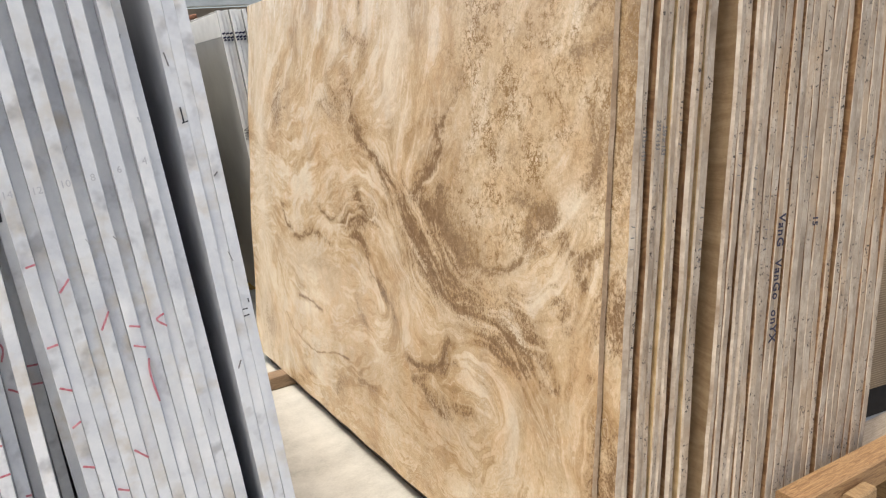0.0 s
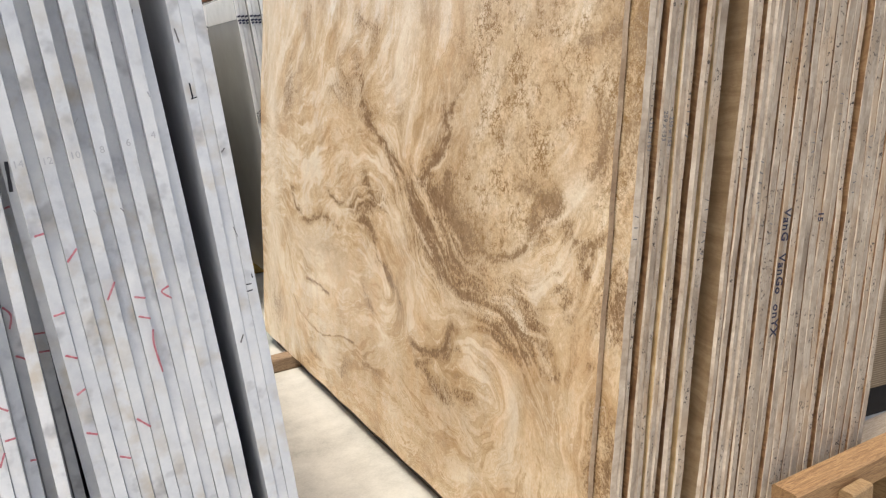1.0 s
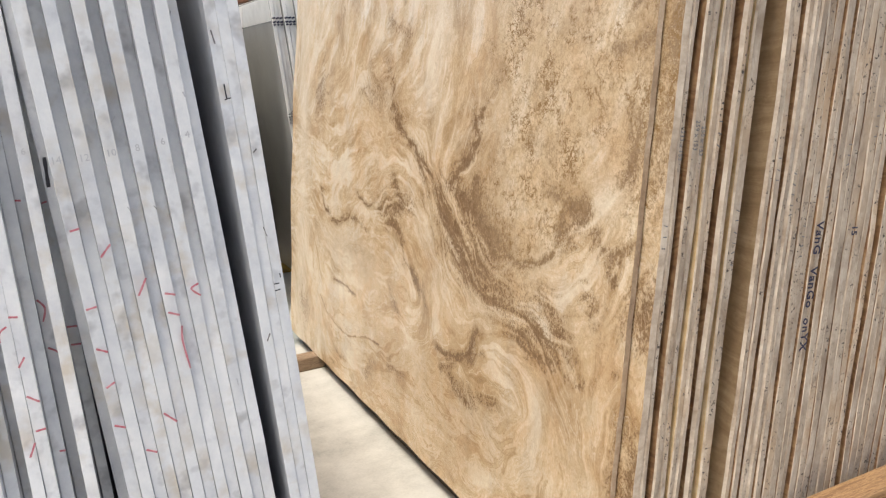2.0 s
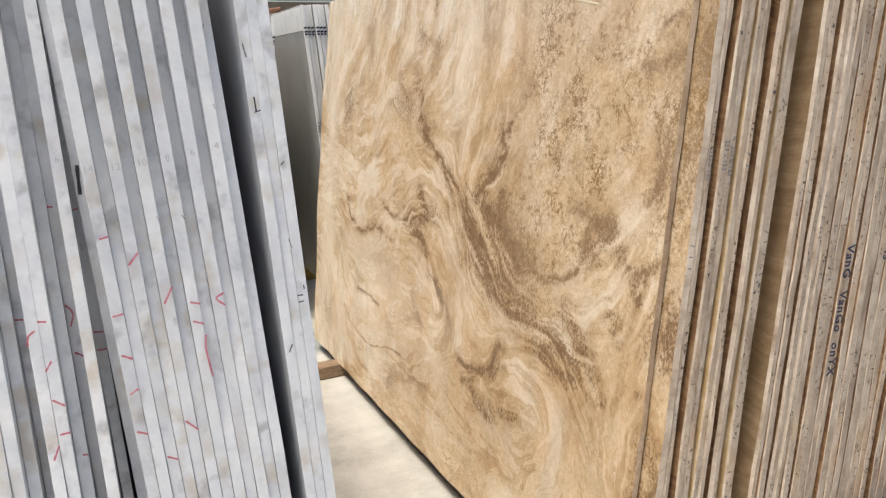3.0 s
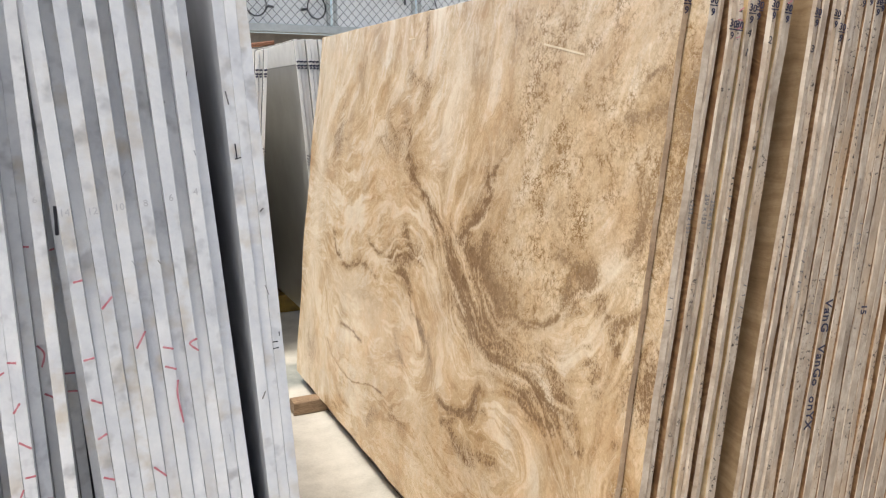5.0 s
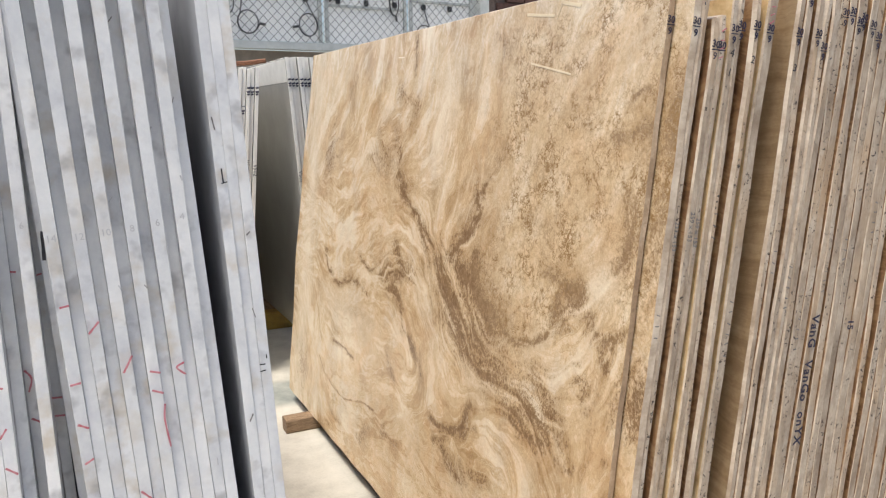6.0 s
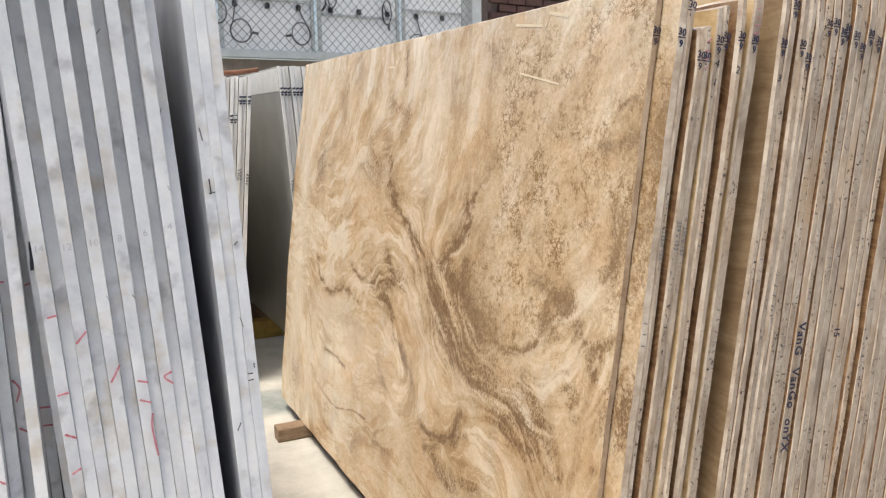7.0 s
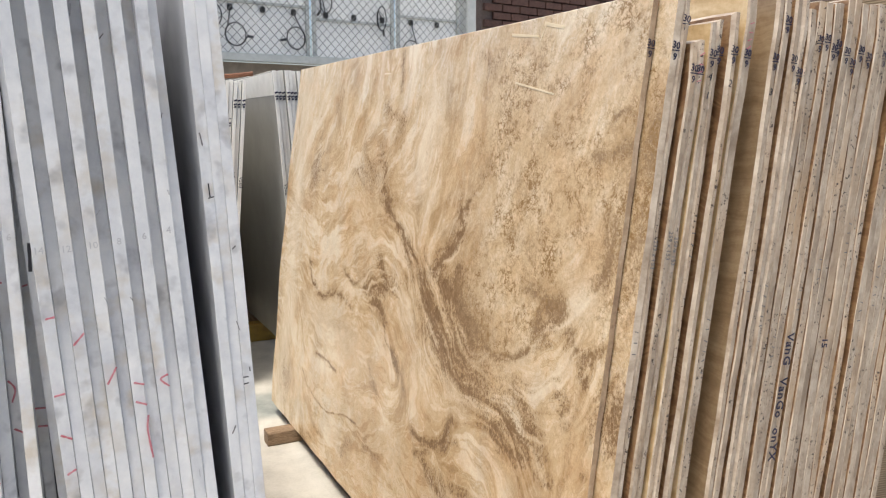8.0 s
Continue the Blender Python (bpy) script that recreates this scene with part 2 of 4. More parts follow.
def make_concrete():
    s = Mat("concrete_floor", 0.7)
    big = s.noise(1.1, 4, rough=0.6)
    mid = s.noise(7, 6, rough=0.65)
    fine = s.noise(120, 4)
    f = s.math("ADD", s.math("MULTIPLY", big, 0.35), s.math("ADD", s.math("MULTIPLY", mid, 0.5), s.math("MULTIPLY", fine, 0.15)))
    col = s.ramp(f, [(0.32, (0.32, 0.305, 0.262)), (0.42, (0.46, 0.44, 0.378)), (0.52, (0.56, 0.538, 0.468)), (0.66, (0.66, 0.632, 0.558))])
    speck = s.ramp(s.noise(260, 2), [(0.7, 0.0), (0.76, 1.0)])
    col = s.mix(s.math("MULTIPLY", speck, 0.35), col, (0.3, 0.28, 0.25))
    # a darker, smoother grey-green patch
    green_patch = s.attribute("green_patch")
    d = s.ramp(s.math("MULTIPLY", green_patch, s.math("ADD", 0.35, mid)), [(0.3, 0.0), (0.55, 1.0)])
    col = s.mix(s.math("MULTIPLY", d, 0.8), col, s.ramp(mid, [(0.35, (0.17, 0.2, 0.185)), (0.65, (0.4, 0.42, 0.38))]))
    s.color(col)
    s.rough(s.math("SUBTRACT", 0.75, s.math("MULTIPLY", d, 0.35)))
    s.bump(s.math("ADD", mid, s.math("MULTIPLY", fine, 0.3)), 0.2, 0.004)
    return s.m


def make_wood(name, dark, light, rough=0.75, along=0):
    s = Mat(name, rough)
    v = s.offset()
    sc = [34.0, 34.0, 34.0]
    sc[along] = 2.0
    g = s.noise(4, 6, s.mapped(tuple(sc), v), 0.65, 0.8)
    rings = s.math("ADD", s.math("MULTIPLY", s.math("SINE", s.math("MULTIPLY", g, 42.0)), 0.5), 0.5)
    f = s.math("ADD", s.math("MULTIPLY", rings, 0.35), s.math("MULTIPLY", g, 0.65))
    col = s.ramp(f, [(0.25, dark), (0.75, light)])
    knot = s.ramp(s.noise(9, 2, v), [(0.7, 0.0), (0.8, 1.0)])
    s.color(s.mix(s.math("MULTIPLY", knot, 0.5), col, tuple(c * 0.5 for c in dark)))
    s.bump(f, 0.4, 0.0015)
    return s.m


def make_simple(name, dark, light, rough=0.6, metal=0.0, scale=20.0, bump=0.1):
    s = Mat(name, rough, metal)
    v = s.offset()
    n = s.noise(scale, 5, v, 0.62)
    s.color(s.ramp(s.math("ADD", s.math("MULTIPLY", n, 0.7), s.math("MULTIPLY", s.noise(scale * 0.15, 3, v), 0.3)), [(0.35, dark), (0.65, light)]))
    if bump:
        s.bump(n, bump, 0.002)
    return s.m


def make_woven():
    """Ribbed brown sheeting."""
    s = Mat("ribbed_brown_sheeting", 0.8)
    ribs = s.math("ADD", s.math("MULTIPLY", s.math("SINE", s.math("MULTIPLY", s.node_z(), 900.0)), 0.5), 0.5)
    n = s.noise(8, 4)
    f = s.math("ADD", s.math("MULTIPLY", ribs, 0.35), s.math("MULTIPLY", n, 0.65))
    s.color(s.ramp(f, [(0.25, (0.13, 0.09, 0.05)), (0.75, (0.33, 0.25, 0.155))]))
    s.bump(ribs, 0.6, 0.002)
    return s.m


ONYX_FACE = make_onyx_face()
ONYX_SHADED = make_onyx_shaded()
ONYX_LIT = make_onyx_lit()
ONYX_EDGE = make_onyx_edge()
ONYX_RIM = make_onyx_rim()
ONYX_RAW = make_onyx_raw()
ONYX_PALE_GLOW = make_onyx_pale_glow()
MARBLE_EDGE = make_marble_edge()
MARBLE_FACE = make_marble_face()
CONCRETE = make_concrete()
PINE = make_wood("pale_pine_timber", (0.17, 0.085, 0.034), (0.4, 0.245, 0.11))
PINE_Y = make_wood("pine_timber_block", (0.18, 0.105, 0.045), (0.38, 0.25, 0.12), along=1)
OLD_WOOD = make_wood("weathered_timber", (0.16, 0.1, 0.055), (0.36, 0.255, 0.16))
# wood coloured nearly black for the shadow in the gap under the onyx
SHADOW_WOOD = make_wood("timber_dark_as_shadow", (0.028, 0.019, 0.012), (0.07, 0.05, 0.032), along=1)
RED_WOOD = make_wood("reddish_wood", (0.12, 0.045, 0.022), (0.27, 0.12, 0.06))
PALE_WOOD = make_wood("greyed_timber", (0.34, 0.27, 0.19), (0.56, 0.47, 0.36))
GREY_FACE = make_simple("grey_stone_polished_face", (0.4, 0.395, 0.365), (0.47, 0.465, 0.43), 0.22, scale=5.0, bump=0)
CREAM_EDGE = make_simple("cream_stone_sawn_edge", (0.76, 0.74, 0.66), (0.9, 0.88, 0.8), 0.65, scale=14.0)
YELLOW = make_simple("yellow_painted_steel", (0.24, 0.145, 0.025), (0.4, 0.26, 0.045), 0.5, scale=30.0)
GALV = make_simple("galvanised_steel", (0.4, 0.425, 0.41), (0.54, 0.56, 0.54), 0.6, 0.0, scale=18.0)
WIRE = make_simple("dull_fence_wire", (0.1, 0.102, 0.1), (0.17, 0.172, 0.17), 0.7, 0.0, scale=40.0, bump=0)
PANEL = make_simple("white_backing_sheet", (0.84, 0.845, 0.82), (0.92, 0.925, 0.9), 0.45, scale=3.0, bump=0)
BLACK = make_simple("black_plastic", (0.012, 0.012, 0.013), (0.03, 0.03, 0.032), 0.45, scale=30.0, bump=0)
# black in place of the deep shade under the wrapped bundle
GAP_BLACK = make_simple("gap_shadow_black", (0.006, 0.006, 0.006), (0.015, 0.014, 0.013), 0.95, scale=30.0, bump=0)
# brick colour is lowered to hold the shade the wall stands in
BRICK = make_simple("red_brown_brick", (0.05, 0.024, 0.019), (0.105, 0.052, 0.04), 0.85, scale=45.0, bump=0.4)
MORTAR = make_simple("mortar", (0.09, 0.065, 0.055), (0.15, 0.115, 0.1), 0.9, scale=60.0)
RENDER = make_simple("brown_cement_render", (0.17, 0.14, 0.11), (0.3, 0.255, 0.21), 0.85, scale=8.0, bump=0.3)
GREY_RENDER = make_simple("grey_cement_render", (0.3, 0.3, 0.29), (0.42, 0.42, 0.4), 0.85, scale=8.0, bump=0.3)
BLUE_INK = make_simple("blue_marker_ink", (0.006, 0.006, 0.024), (0.013, 0.013, 0.05), 0.6, scale=80.0, bump=0)
BLACK_INK = make_simple("black_marker_ink", (0.01, 0.01, 0.014), (0.03, 0.03, 0.04), 0.6, scale=80.0, bump=0)
PENCIL = make_simple("faded_pencil", (0.1, 0.095, 0.095), (0.2, 0.19, 0.185), 0.8, scale=90.0, bump=0)
FAINT = make_simple("faint_pencil", (0.36, 0.365, 0.39), (0.46, 0.465, 0.48), 0.8, scale=90.0, bump=0)
RED = make_simple("red_wax_crayon", (0.36, 0.06, 0.085), (0.56, 0.27, 0.3), 0.7, scale=220.0, bump=0)
CREAM_MARK = make_simple("pale_strip_cream", (0.66, 0.53, 0.33), (0.77, 0.66, 0.46), 0.5, scale=60.0, bump=0)
WOVEN = make_woven()


# ---- mesh helpers ----
def mesh_of(bm, name, mats):
    me = bpy.data.meshes.new(name)
    bm.to_mesh(me)
    bm.free()
    for m in mats if isinstance(mats, (list, tuple)) else [mats]:
        me.materials.append(m)
    return me


def part(name, bm, material, parent=None, label=""):
    ob = new(name, mesh_of(bm, name, material))
    if parent is not None:
        ob.parent = parent
    return tagged(ob, label)


def box(bm, x0, x1, y0, y1, z0, z1, bevel=0.0, mi=0):
    vs = [bm.verts.new((x, y, z)) for x in (x0, x1) for y in (y0, y1) for z in (z0, z1)]
    fs = []
    for q in ((0, 1, 3, 2), (4, 6, 7, 5), (0, 4, 5, 1), (2, 3, 7, 6), (0, 2, 6, 4), (1, 5, 7, 3)):
        f = bm.faces.new([vs[i] for i in q])
        f.material_index = mi
        fs.append(f)
    if bevel:
        bmesh.ops.bevel(bm, geom=list({e for f in fs for e in f.edges}), offset=bevel, segments=2, affect="EDGES", material=mi)
    return bm


def solid(*dims, bevel=0.0):
    return box(bmesh.new(), *dims, bevel=bevel)


def tube(bm, pts, r, sides=6, closed=False):
    """A round rod along points."""
    pts = [Vector(p) for p in pts]
    rings = []
    for i, p in enumerate(pts):
        a = pts[i - 1] if i or closed else p
        b = pts[(i + 1) % len(pts)] if i < len(pts) - 1 or closed else p
        d = (b - a).normalized()
        side = d.cross(Vector((0, 1, 0)))
        side = side.normalized() if side.length > 1e-4 else Vector((1, 0, 0))
        up = d.cross(side).normalized()
        rings.append([bm.verts.new(p + r * (math.cos(k * math.tau / sides) * side + math.sin(k * math.tau / sides) * up)) for k in range(sides)])
    n = len(rings)
    for i in range(n if closed else n - 1):
        A, B = rings[i], rings[(i + 1) % n]
        for k in range(sides):
            bm.faces.new((A[k], A[(k + 1) % sides], B[(k + 1) % sides], B[k]))
    if not closed:
        bm.faces.new(rings[0][::-1])
        bm.faces.new(rings[-1])
    return bm


def slab_outline(y0, y1, z0, z1, seed, wob=0.002, step=0.06, slant=0.0):
    """A sawn slab's outline in y and z: straight saw cuts that wander a little, with chipped corners. slant: how far the near end runs out with height."""
    rnd = random.Random(seed)
    pts = []

    def run(a, b):
        n = max(2, int((Vector(b) - Vector(a)).length / step))
        ph = rnd.uniform(0, 9)
        d = (Vector(b) - Vector(a)).normalized()
        nrm = Vector((-d.y, d.x))
        for i in range(n):
            k = i / n
            off = wob * (math.sin(ph + 5 * k) + 0.6 * math.sin(2 * ph + 17 * k) + rnd.uniform(-0.5, 0.5))
            pts.append(Vector(a).lerp(Vector(b), k) + nrm * off)

    c = 0.004
    nb, nt = y0, y0 + slant
    run((nb, z0 + c), (nt, z1 - c))
    run((nt + c, z1), (y1 - c, z1))
    run((y1, z1 - c), (y1, z0 + c))
    run((y1 - c, z0), (nb + c, z0))
    return pts


def slab_bm(x0, x1, outline, chamfer=0.0012, eased=0.0):
    """A slab of that outline; material 0 on its faces, 1 on its edges. eased: the width of an arris on its first face,
    of material 2, coloured pale as if lit through.
    """
    bm = bmesh.new()
    mid = sum(outline, Vector((0, 0))) / len(outline)

    def ring(x, inset):
        out = []
        for p in outline:
            d = mid - p
            out.append(bm.verts.new((x, p.x + math.copysign(inset, d.x), p.y + math.copysign(inset, d.y))))
        return out

    first = max(eased, chamfer)
    rings = [ring(x0, first), ring(x0 + first, 0), ring(x1 - chamfer, 0), ring(x1, chamfer)]
    n = len(outline)
    for A, B in zip(rings, rings[1:]):
        for k in range(n):
            f = bm.faces.new((A[k], B[k], B[(k + 1) % n], A[(k + 1) % n]))
            f.material_index = 2 if eased and A is rings[0] else 1
    bm.faces.new(rings[0])
    bm.faces.new(rings[-1][::-1])
    bmesh.ops.recalc_face_normals(bm, faces=bm.faces)
    return bm


def text_part(name, body, size, m, material, parent, thick=0.0004, bold=0.0, spacing=1.0):
    """Writing as a thin mesh under its thing."""
    cu = bpy.data.curves.new(name, "FONT")
    cu.body, cu.size, cu.extrude, cu.resolution_u = body, size, thick, 2
    cu.align_x, cu.offset, cu.space_character = "CENTER", size * bold, spacing
    tmp = new("tmp_text", cu)
    bpy.context.view_layer.update()
    me = bpy.data.meshes.new_from_object(tmp.evaluated_get(bpy.context.evaluated_depsgraph_get()))
    bpy.data.objects.remove(tmp)
    bpy.data.curves.remove(cu)
    me.name = name
    me.materials.clear()
    me.materials.append(material)
    ob = new(name, me)
    ob.parent = parent
    ob.matrix_local = m
    return ob


def facing(x, y, z, turn=0.0):
    """The pose of writing on an end that faces -y. turn: degrees clockwise."""
    return Matrix.Translation((x, y, z)) @ Euler((radians(90), 0, 0)).to_matrix().to_4x4() @ Euler((0, 0, radians(-turn))).to_matrix().to_4x4()


def stroke(name, pts, y, width, material, parent, label=""):
    """A drawn line on an end that faces -y: a thin ribbon through points in x and z."""
    bm = bmesh.new()
    P = [Vector((a, b)) for a, b in pts]
    fine = []
    for i in range(len(P) - 1):
        for k in range(4):
            t = k / 4
            a = P[max(i - 1, 0)]
            b, c = P[i], P[i + 1]
            d = P[min(i + 2, len(P) - 1)]
            fine.append(0.5 * ((2 * b) + (c - a) * t + (2 * a - 5 * b + 4 * c - d) * t * t + (3 * b - 3 * c + d - a) * t ** 3))
    fine.append(P[-1])
    prev = None
    for i, p in enumerate(fine):
        d = (fine[min(i + 1, len(fine) - 1)] - fine[max(i - 1, 0)]).normalized()
        n = Vector((-d.y, d.x)) * width * 0.5 * (0.9 + 0.15 * math.sin(i * 2.3))
        cur = [bm.verts.new((q.x, yy, q.y)) for yy in (y - 0.0006, y + 0.0006) for q in (p - n, p + n)]
        if prev:
            for a, b in ((0, 1), (1, 3), (3, 2), (2, 0)):
                bm.faces.new((prev[a], prev[b], cur[b], cur[a]))
        prev = cur
    bmesh.ops.recalc_face_normals(bm, faces=bm.faces)
    return part(name, bm, material, parent, label)


# ---- the setting ----
def make_floor():
    """One concrete sheet to the horizon, finer near the slabs; a grey-green patch lies behind the onyx."""
    xs = [-400, -60, -12, -4] + [-3 + 0.1 * i for i in range(91)] + [8, 14, 60, 400]
    ys = [-400, -60, -14, -6] + [-5 + 0.075 * i for i in range(161)] + [9, 14, 60, 400]
    bm = bmesh.new()
    lay = bm.verts.layers.float.new("green_patch")
    g = []
    for y in ys:
        row = []
        for x in xs:
            v = bm.verts.new((x, y, 0))
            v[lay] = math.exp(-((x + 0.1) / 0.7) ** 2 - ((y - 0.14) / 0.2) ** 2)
            row.append(v)
        g.append(row)
    for a, b in zip(g, g[1:]):
        for i in range(len(xs) - 1):
            bm.faces.new((a[i], a[i + 1], b[i + 1], b[i]))
    return tagged(part("floor", bm, CONCRETE), "pale dusty concrete yard floor with a grey-green patch", "floor", kind="structure")


make_floor()

# the fence stands askew at the back
FENCE = pose(0.28, 2.41, 0, 0, 0, 9.0)
wall = part("wall_back", solid(-3.0, 6.2, 0.06, 0.22, 0.0, 1.79), RENDER)
wall.matrix_world = FENCE
tagged(wall, "low brown cement-rendered wall under the fence", "wall", kind="structure")


# plain unseen walls, added to close the yard behind the camera and beside it
for name, dims in (("wall_south", (-4.2, 12.0, -12.2, -12.0, 0.0, 2.4)), ("wall_west", (-4.2, -4.0, -12.0, 1.7, 0.0, 2.4))):
    tagged(part(name, solid(*dims), GREY_RENDER), "plain grey cement-rendered wall added out of view to close the yard", "wall", kind="structure")


# ---- onyx slabs ----
ONYX = pose(0, 0, 0.06, 0, 7.0, 0)
LEAN = "leaning honey onyx slabs"


def value_noise(u, v, seed):
    rs = np.random.RandomState(seed)
    tab = rs.rand(64, 64)
    iu, iv = np.floor(u).astype(int), np.floor(v).astype(int)
    fu, fv = u - iu, v - iv
    fu, fv = fu * fu * (3 - 2 * fu), fv * fv * (3 - 2 * fv)
    g = lambda a, b: tab[a % 64, b % 64]
    return (g(iu, iv) * (1 - fu) + g(iu + 1, iv) * fu) * (1 - fv) + (g(iu, iv + 1) * (1 - fu) + g(iu + 1, iv + 1) * fu) * fv


def fbm(u, v, seed, octaves=4):
    return sum(value_noise(u * 2 ** k, v * 2 ** k, seed + k) * 0.5 ** k for k in range(octaves)) / (2 - 0.5 ** (octaves - 1)) - 0.5


def along(u, v, pts):
    """The distance to a line through points."""
    best = np.full(u.shape, 9.0)
    for (a, b), (c, d) in zip(pts, pts[1:]):
        k = np.clip(((u - a) * (c - a) + (v - b) * (d - b)) / ((c - a) ** 2 + (d - b) ** 2 + 1e-9), 0, 1)
        best = np.minimum(best, np.hypot(u - a - k * (c - a), v - b - k * (d - b)))
    return best


# lines that the layers of the block follow, in the slab's own metres
UPPER_FLOW = [
    [(-0.099, 1.524), (-0.051, 1.307), (0.002, 1.056)],
    [(-0.544, 1.514), (-0.513, 1.366), (-0.409, 1.213), (-0.253, 1.069)],
    [(-0.948, 1.501), (-0.926, 1.371), (-0.820, 1.237), (-0.670, 1.111)],
    [(-1.179, 1.508), (-1.172, 1.379), (-1.141, 1.275), (-1.019, 1.182)],
    [(-1.412, 1.518), (-1.400, 1.401), (-1.367, 1.289), (-1.349, 1.191)],
    [(-1.562, 1.524), (-1.567, 1.421), (-1.508, 1.303), (-1.467, 1.162)],
    [(-1.724, 1.519), (-1.715, 1.354), (-1.723, 1.242)],
    [(-0.023, 0.956), (-0.251, 0.914), (-0.471, 0.957), (-0.627, 1.024), (-0.766, 1.095)],
    [(-0.810, 1.157), (-0.884, 1.081), (-0.998, 1.050), (-1.084, 1.111)],
    [(-1.183, 1.080), (-1.294, 1.070), (-1.385, 1.110), (-1.428, 1.176)],
]
MIDDLE_FLOW = [
    [(-0.017, 0.802), (-0.228, 0.839), (-0.461, 0.849), (-0.687, 0.905), (-0.802, 0.965), (-0.918, 0.930), (-1.068, 0.961), (-1.152, 1.015)],
    [(-0.124, 0.740), (-0.449, 0.744), (-0.707, 0.818), (-0.873, 0.881), (-1.084, 0.888), (-1.229, 0.871)],
    [(-1.092, 1.074), (-1.154, 1.006), (-1.278, 0.948), (-1.373, 0.892), (-1.440, 0.852)],
    [(-1.720, 1.186), (-1.688, 1.127), (-1.636, 1.079), (-1.635, 1.004), (-1.567, 0.935), (-1.508, 0.879)],
    [(-1.568, 1.256), (-1.492, 1.131), (-1.421, 1.030), (-1.426, 0.916)],
    [(-0.339, 0.721), (-0.442, 0.621), (-0.686, 0.633), (-0.853, 0.716), (-0.967, 0.716), (-1.155, 0.787)],
    [(-2.244, 1.060), (-2.224, 0.978), (-2.158, 0.932), (-2.085, 0.894)],
    [(-2.260, 0.973), (-2.243, 0.925), (-2.187, 0.879), (-2.113, 0.851)],
    [(-0.245, 0.437), (-0.316, 0.256), (-0.351, 0.118)],
]
CORE_FLOW = [
    [(-1.674, 0.890), (-1.658, 0.811), (-1.733, 0.752), (-1.853, 0.723), (-1.955, 0.736), (-2.038, 0.796), (-2.111, 0.863)],
    [(-1.808, 0.669), (-1.960, 0.708), (-2.068, 0.753), (-2.102, 0.799)],
    [(-1.755, 0.639), (-1.897, 0.637), (-2.040, 0.668), (-2.159, 0.717), (-2.224, 0.783)],
    [(-1.486, 0.810), (-1.580, 0.701), (-1.726, 0.631), (-1.880, 0.590), (-2.015, 0.554), (-2.070, 0.509), (-2.094, 0.441)],
    [(-1.846, 0.622), (-2.002, 0.616), (-2.093, 0.621), (-2.205, 0.683)],
    [(-1.367, 0.823), (-1.426, 0.732), (-1.519, 0.654), (-1.602, 0.596), (-1.746, 0.531), (-1.867, 0.514), (-1.981, 0.473), (-2.030, 0.412)],
    [(-1.186, 0.645), (-1.292, 0.580), (-1.391, 0.519), (-1.424, 0.459)],
    [(-1.195, 0.387), (-1.251, 0.349), (-1.332, 0.394), (-1.378, 0.480)],
    [(-2.236, 0.717), (-2.213, 0.638), (-2.185, 0.579), (-2.181, 0.492)],
]
LOWER_FLOW = [
    [(-0.408, 0.282), (-0.509, 0.192), (-0.724, 0.193), (-1.016, 0.259), (-1.263, 0.297), (-1.421, 0.380), (-1.432, 0.479)],
    [(-0.510, 0.495), (-0.665, 0.441), (-0.921, 0.423), (-1.137, 0.426)],
    [(-0.681, 0.088), (-0.987, 0.136), (-1.285, 0.194)],
    [(-1.464, 0.369), (-1.577, 0.377), (-1.671, 0.428), (-1.720, 0.507)],
    [(-1.477, 0.306), (-1.622, 0.329), (-1.667, 0.283)],
    [(-1.450, 0.217), (-1.600, 0.171), (-1.762, 0.173), (-1.911, 0.114)],
    [(-1.804, 0.059), (-1.951, 0.227), (-2.046, 0.355), (-2.035, 0.448), (-1.923, 0.479)],
    [(-2.139, 0.228), (-2.146, 0.343), (-2.090, 0.454)],
    [(-0.783, 0.105), (-1.208, 0.068), (-1.544, 0.005)],
]
FLOW = UPPER_FLOW + MIDDLE_FLOW + CORE_FLOW + LOWER_FLOW

# its brown veins: width, strength, then their run
UPPER_VEINS = [
    (0.014, 0.9, [(-2.190, 1.213), (-2.223, 1.223), (-2.255, 1.234), (-2.283, 1.229)]),
    (0.012, 0.6, [(-2.218, 1.299), (-2.256, 1.314)]),
    (0.018, 0.55, [(-1.015, 1.201), (-1.080, 1.129), (-1.072, 1.055), (-1.125, 1.031)]),
    (0.04, 0.42, [(-0.847, 1.119), (-0.985, 1.106)]),
    (0.07, 0.4, [(-0.346, 1.166), (-0.308, 1.072)]),
    (0.02, 0.5, [(-1.035, 1.330), (-1.182, 1.292), (-1.126, 1.239)]),
    (0.012, 0.5, [(-1.114, 1.505), (-1.137, 1.398)]),
    (0.03, 0.35, [(-1.900, 1.020), (-1.973, 1.015)]),
    (0.035, 0.3, [(-1.849, 1.149), (-1.949, 1.142)]),
    (0.02, 0.4, [(-1.651, 1.457), (-1.688, 1.419)]),
    (0.02, 0.55, [(-2.232, 1.097), (-2.257, 1.066)]),
    (0.03, 0.35, [(-0.523, 1.322), (-0.569, 1.406)]),
    (0.022, 0.6, [(-2.253, 1.061), (-2.252, 1.016)]),
    (0.015, 0.75, [(-2.252, 1.016), (-2.245, 0.982), (-2.220, 0.949)]),
    (0.012, 0.5, [(-1.776, 1.324), (-1.836, 1.283)]),
    (0.02, 0.3, [(-1.918, 1.421), (-1.976, 1.355)]),
]
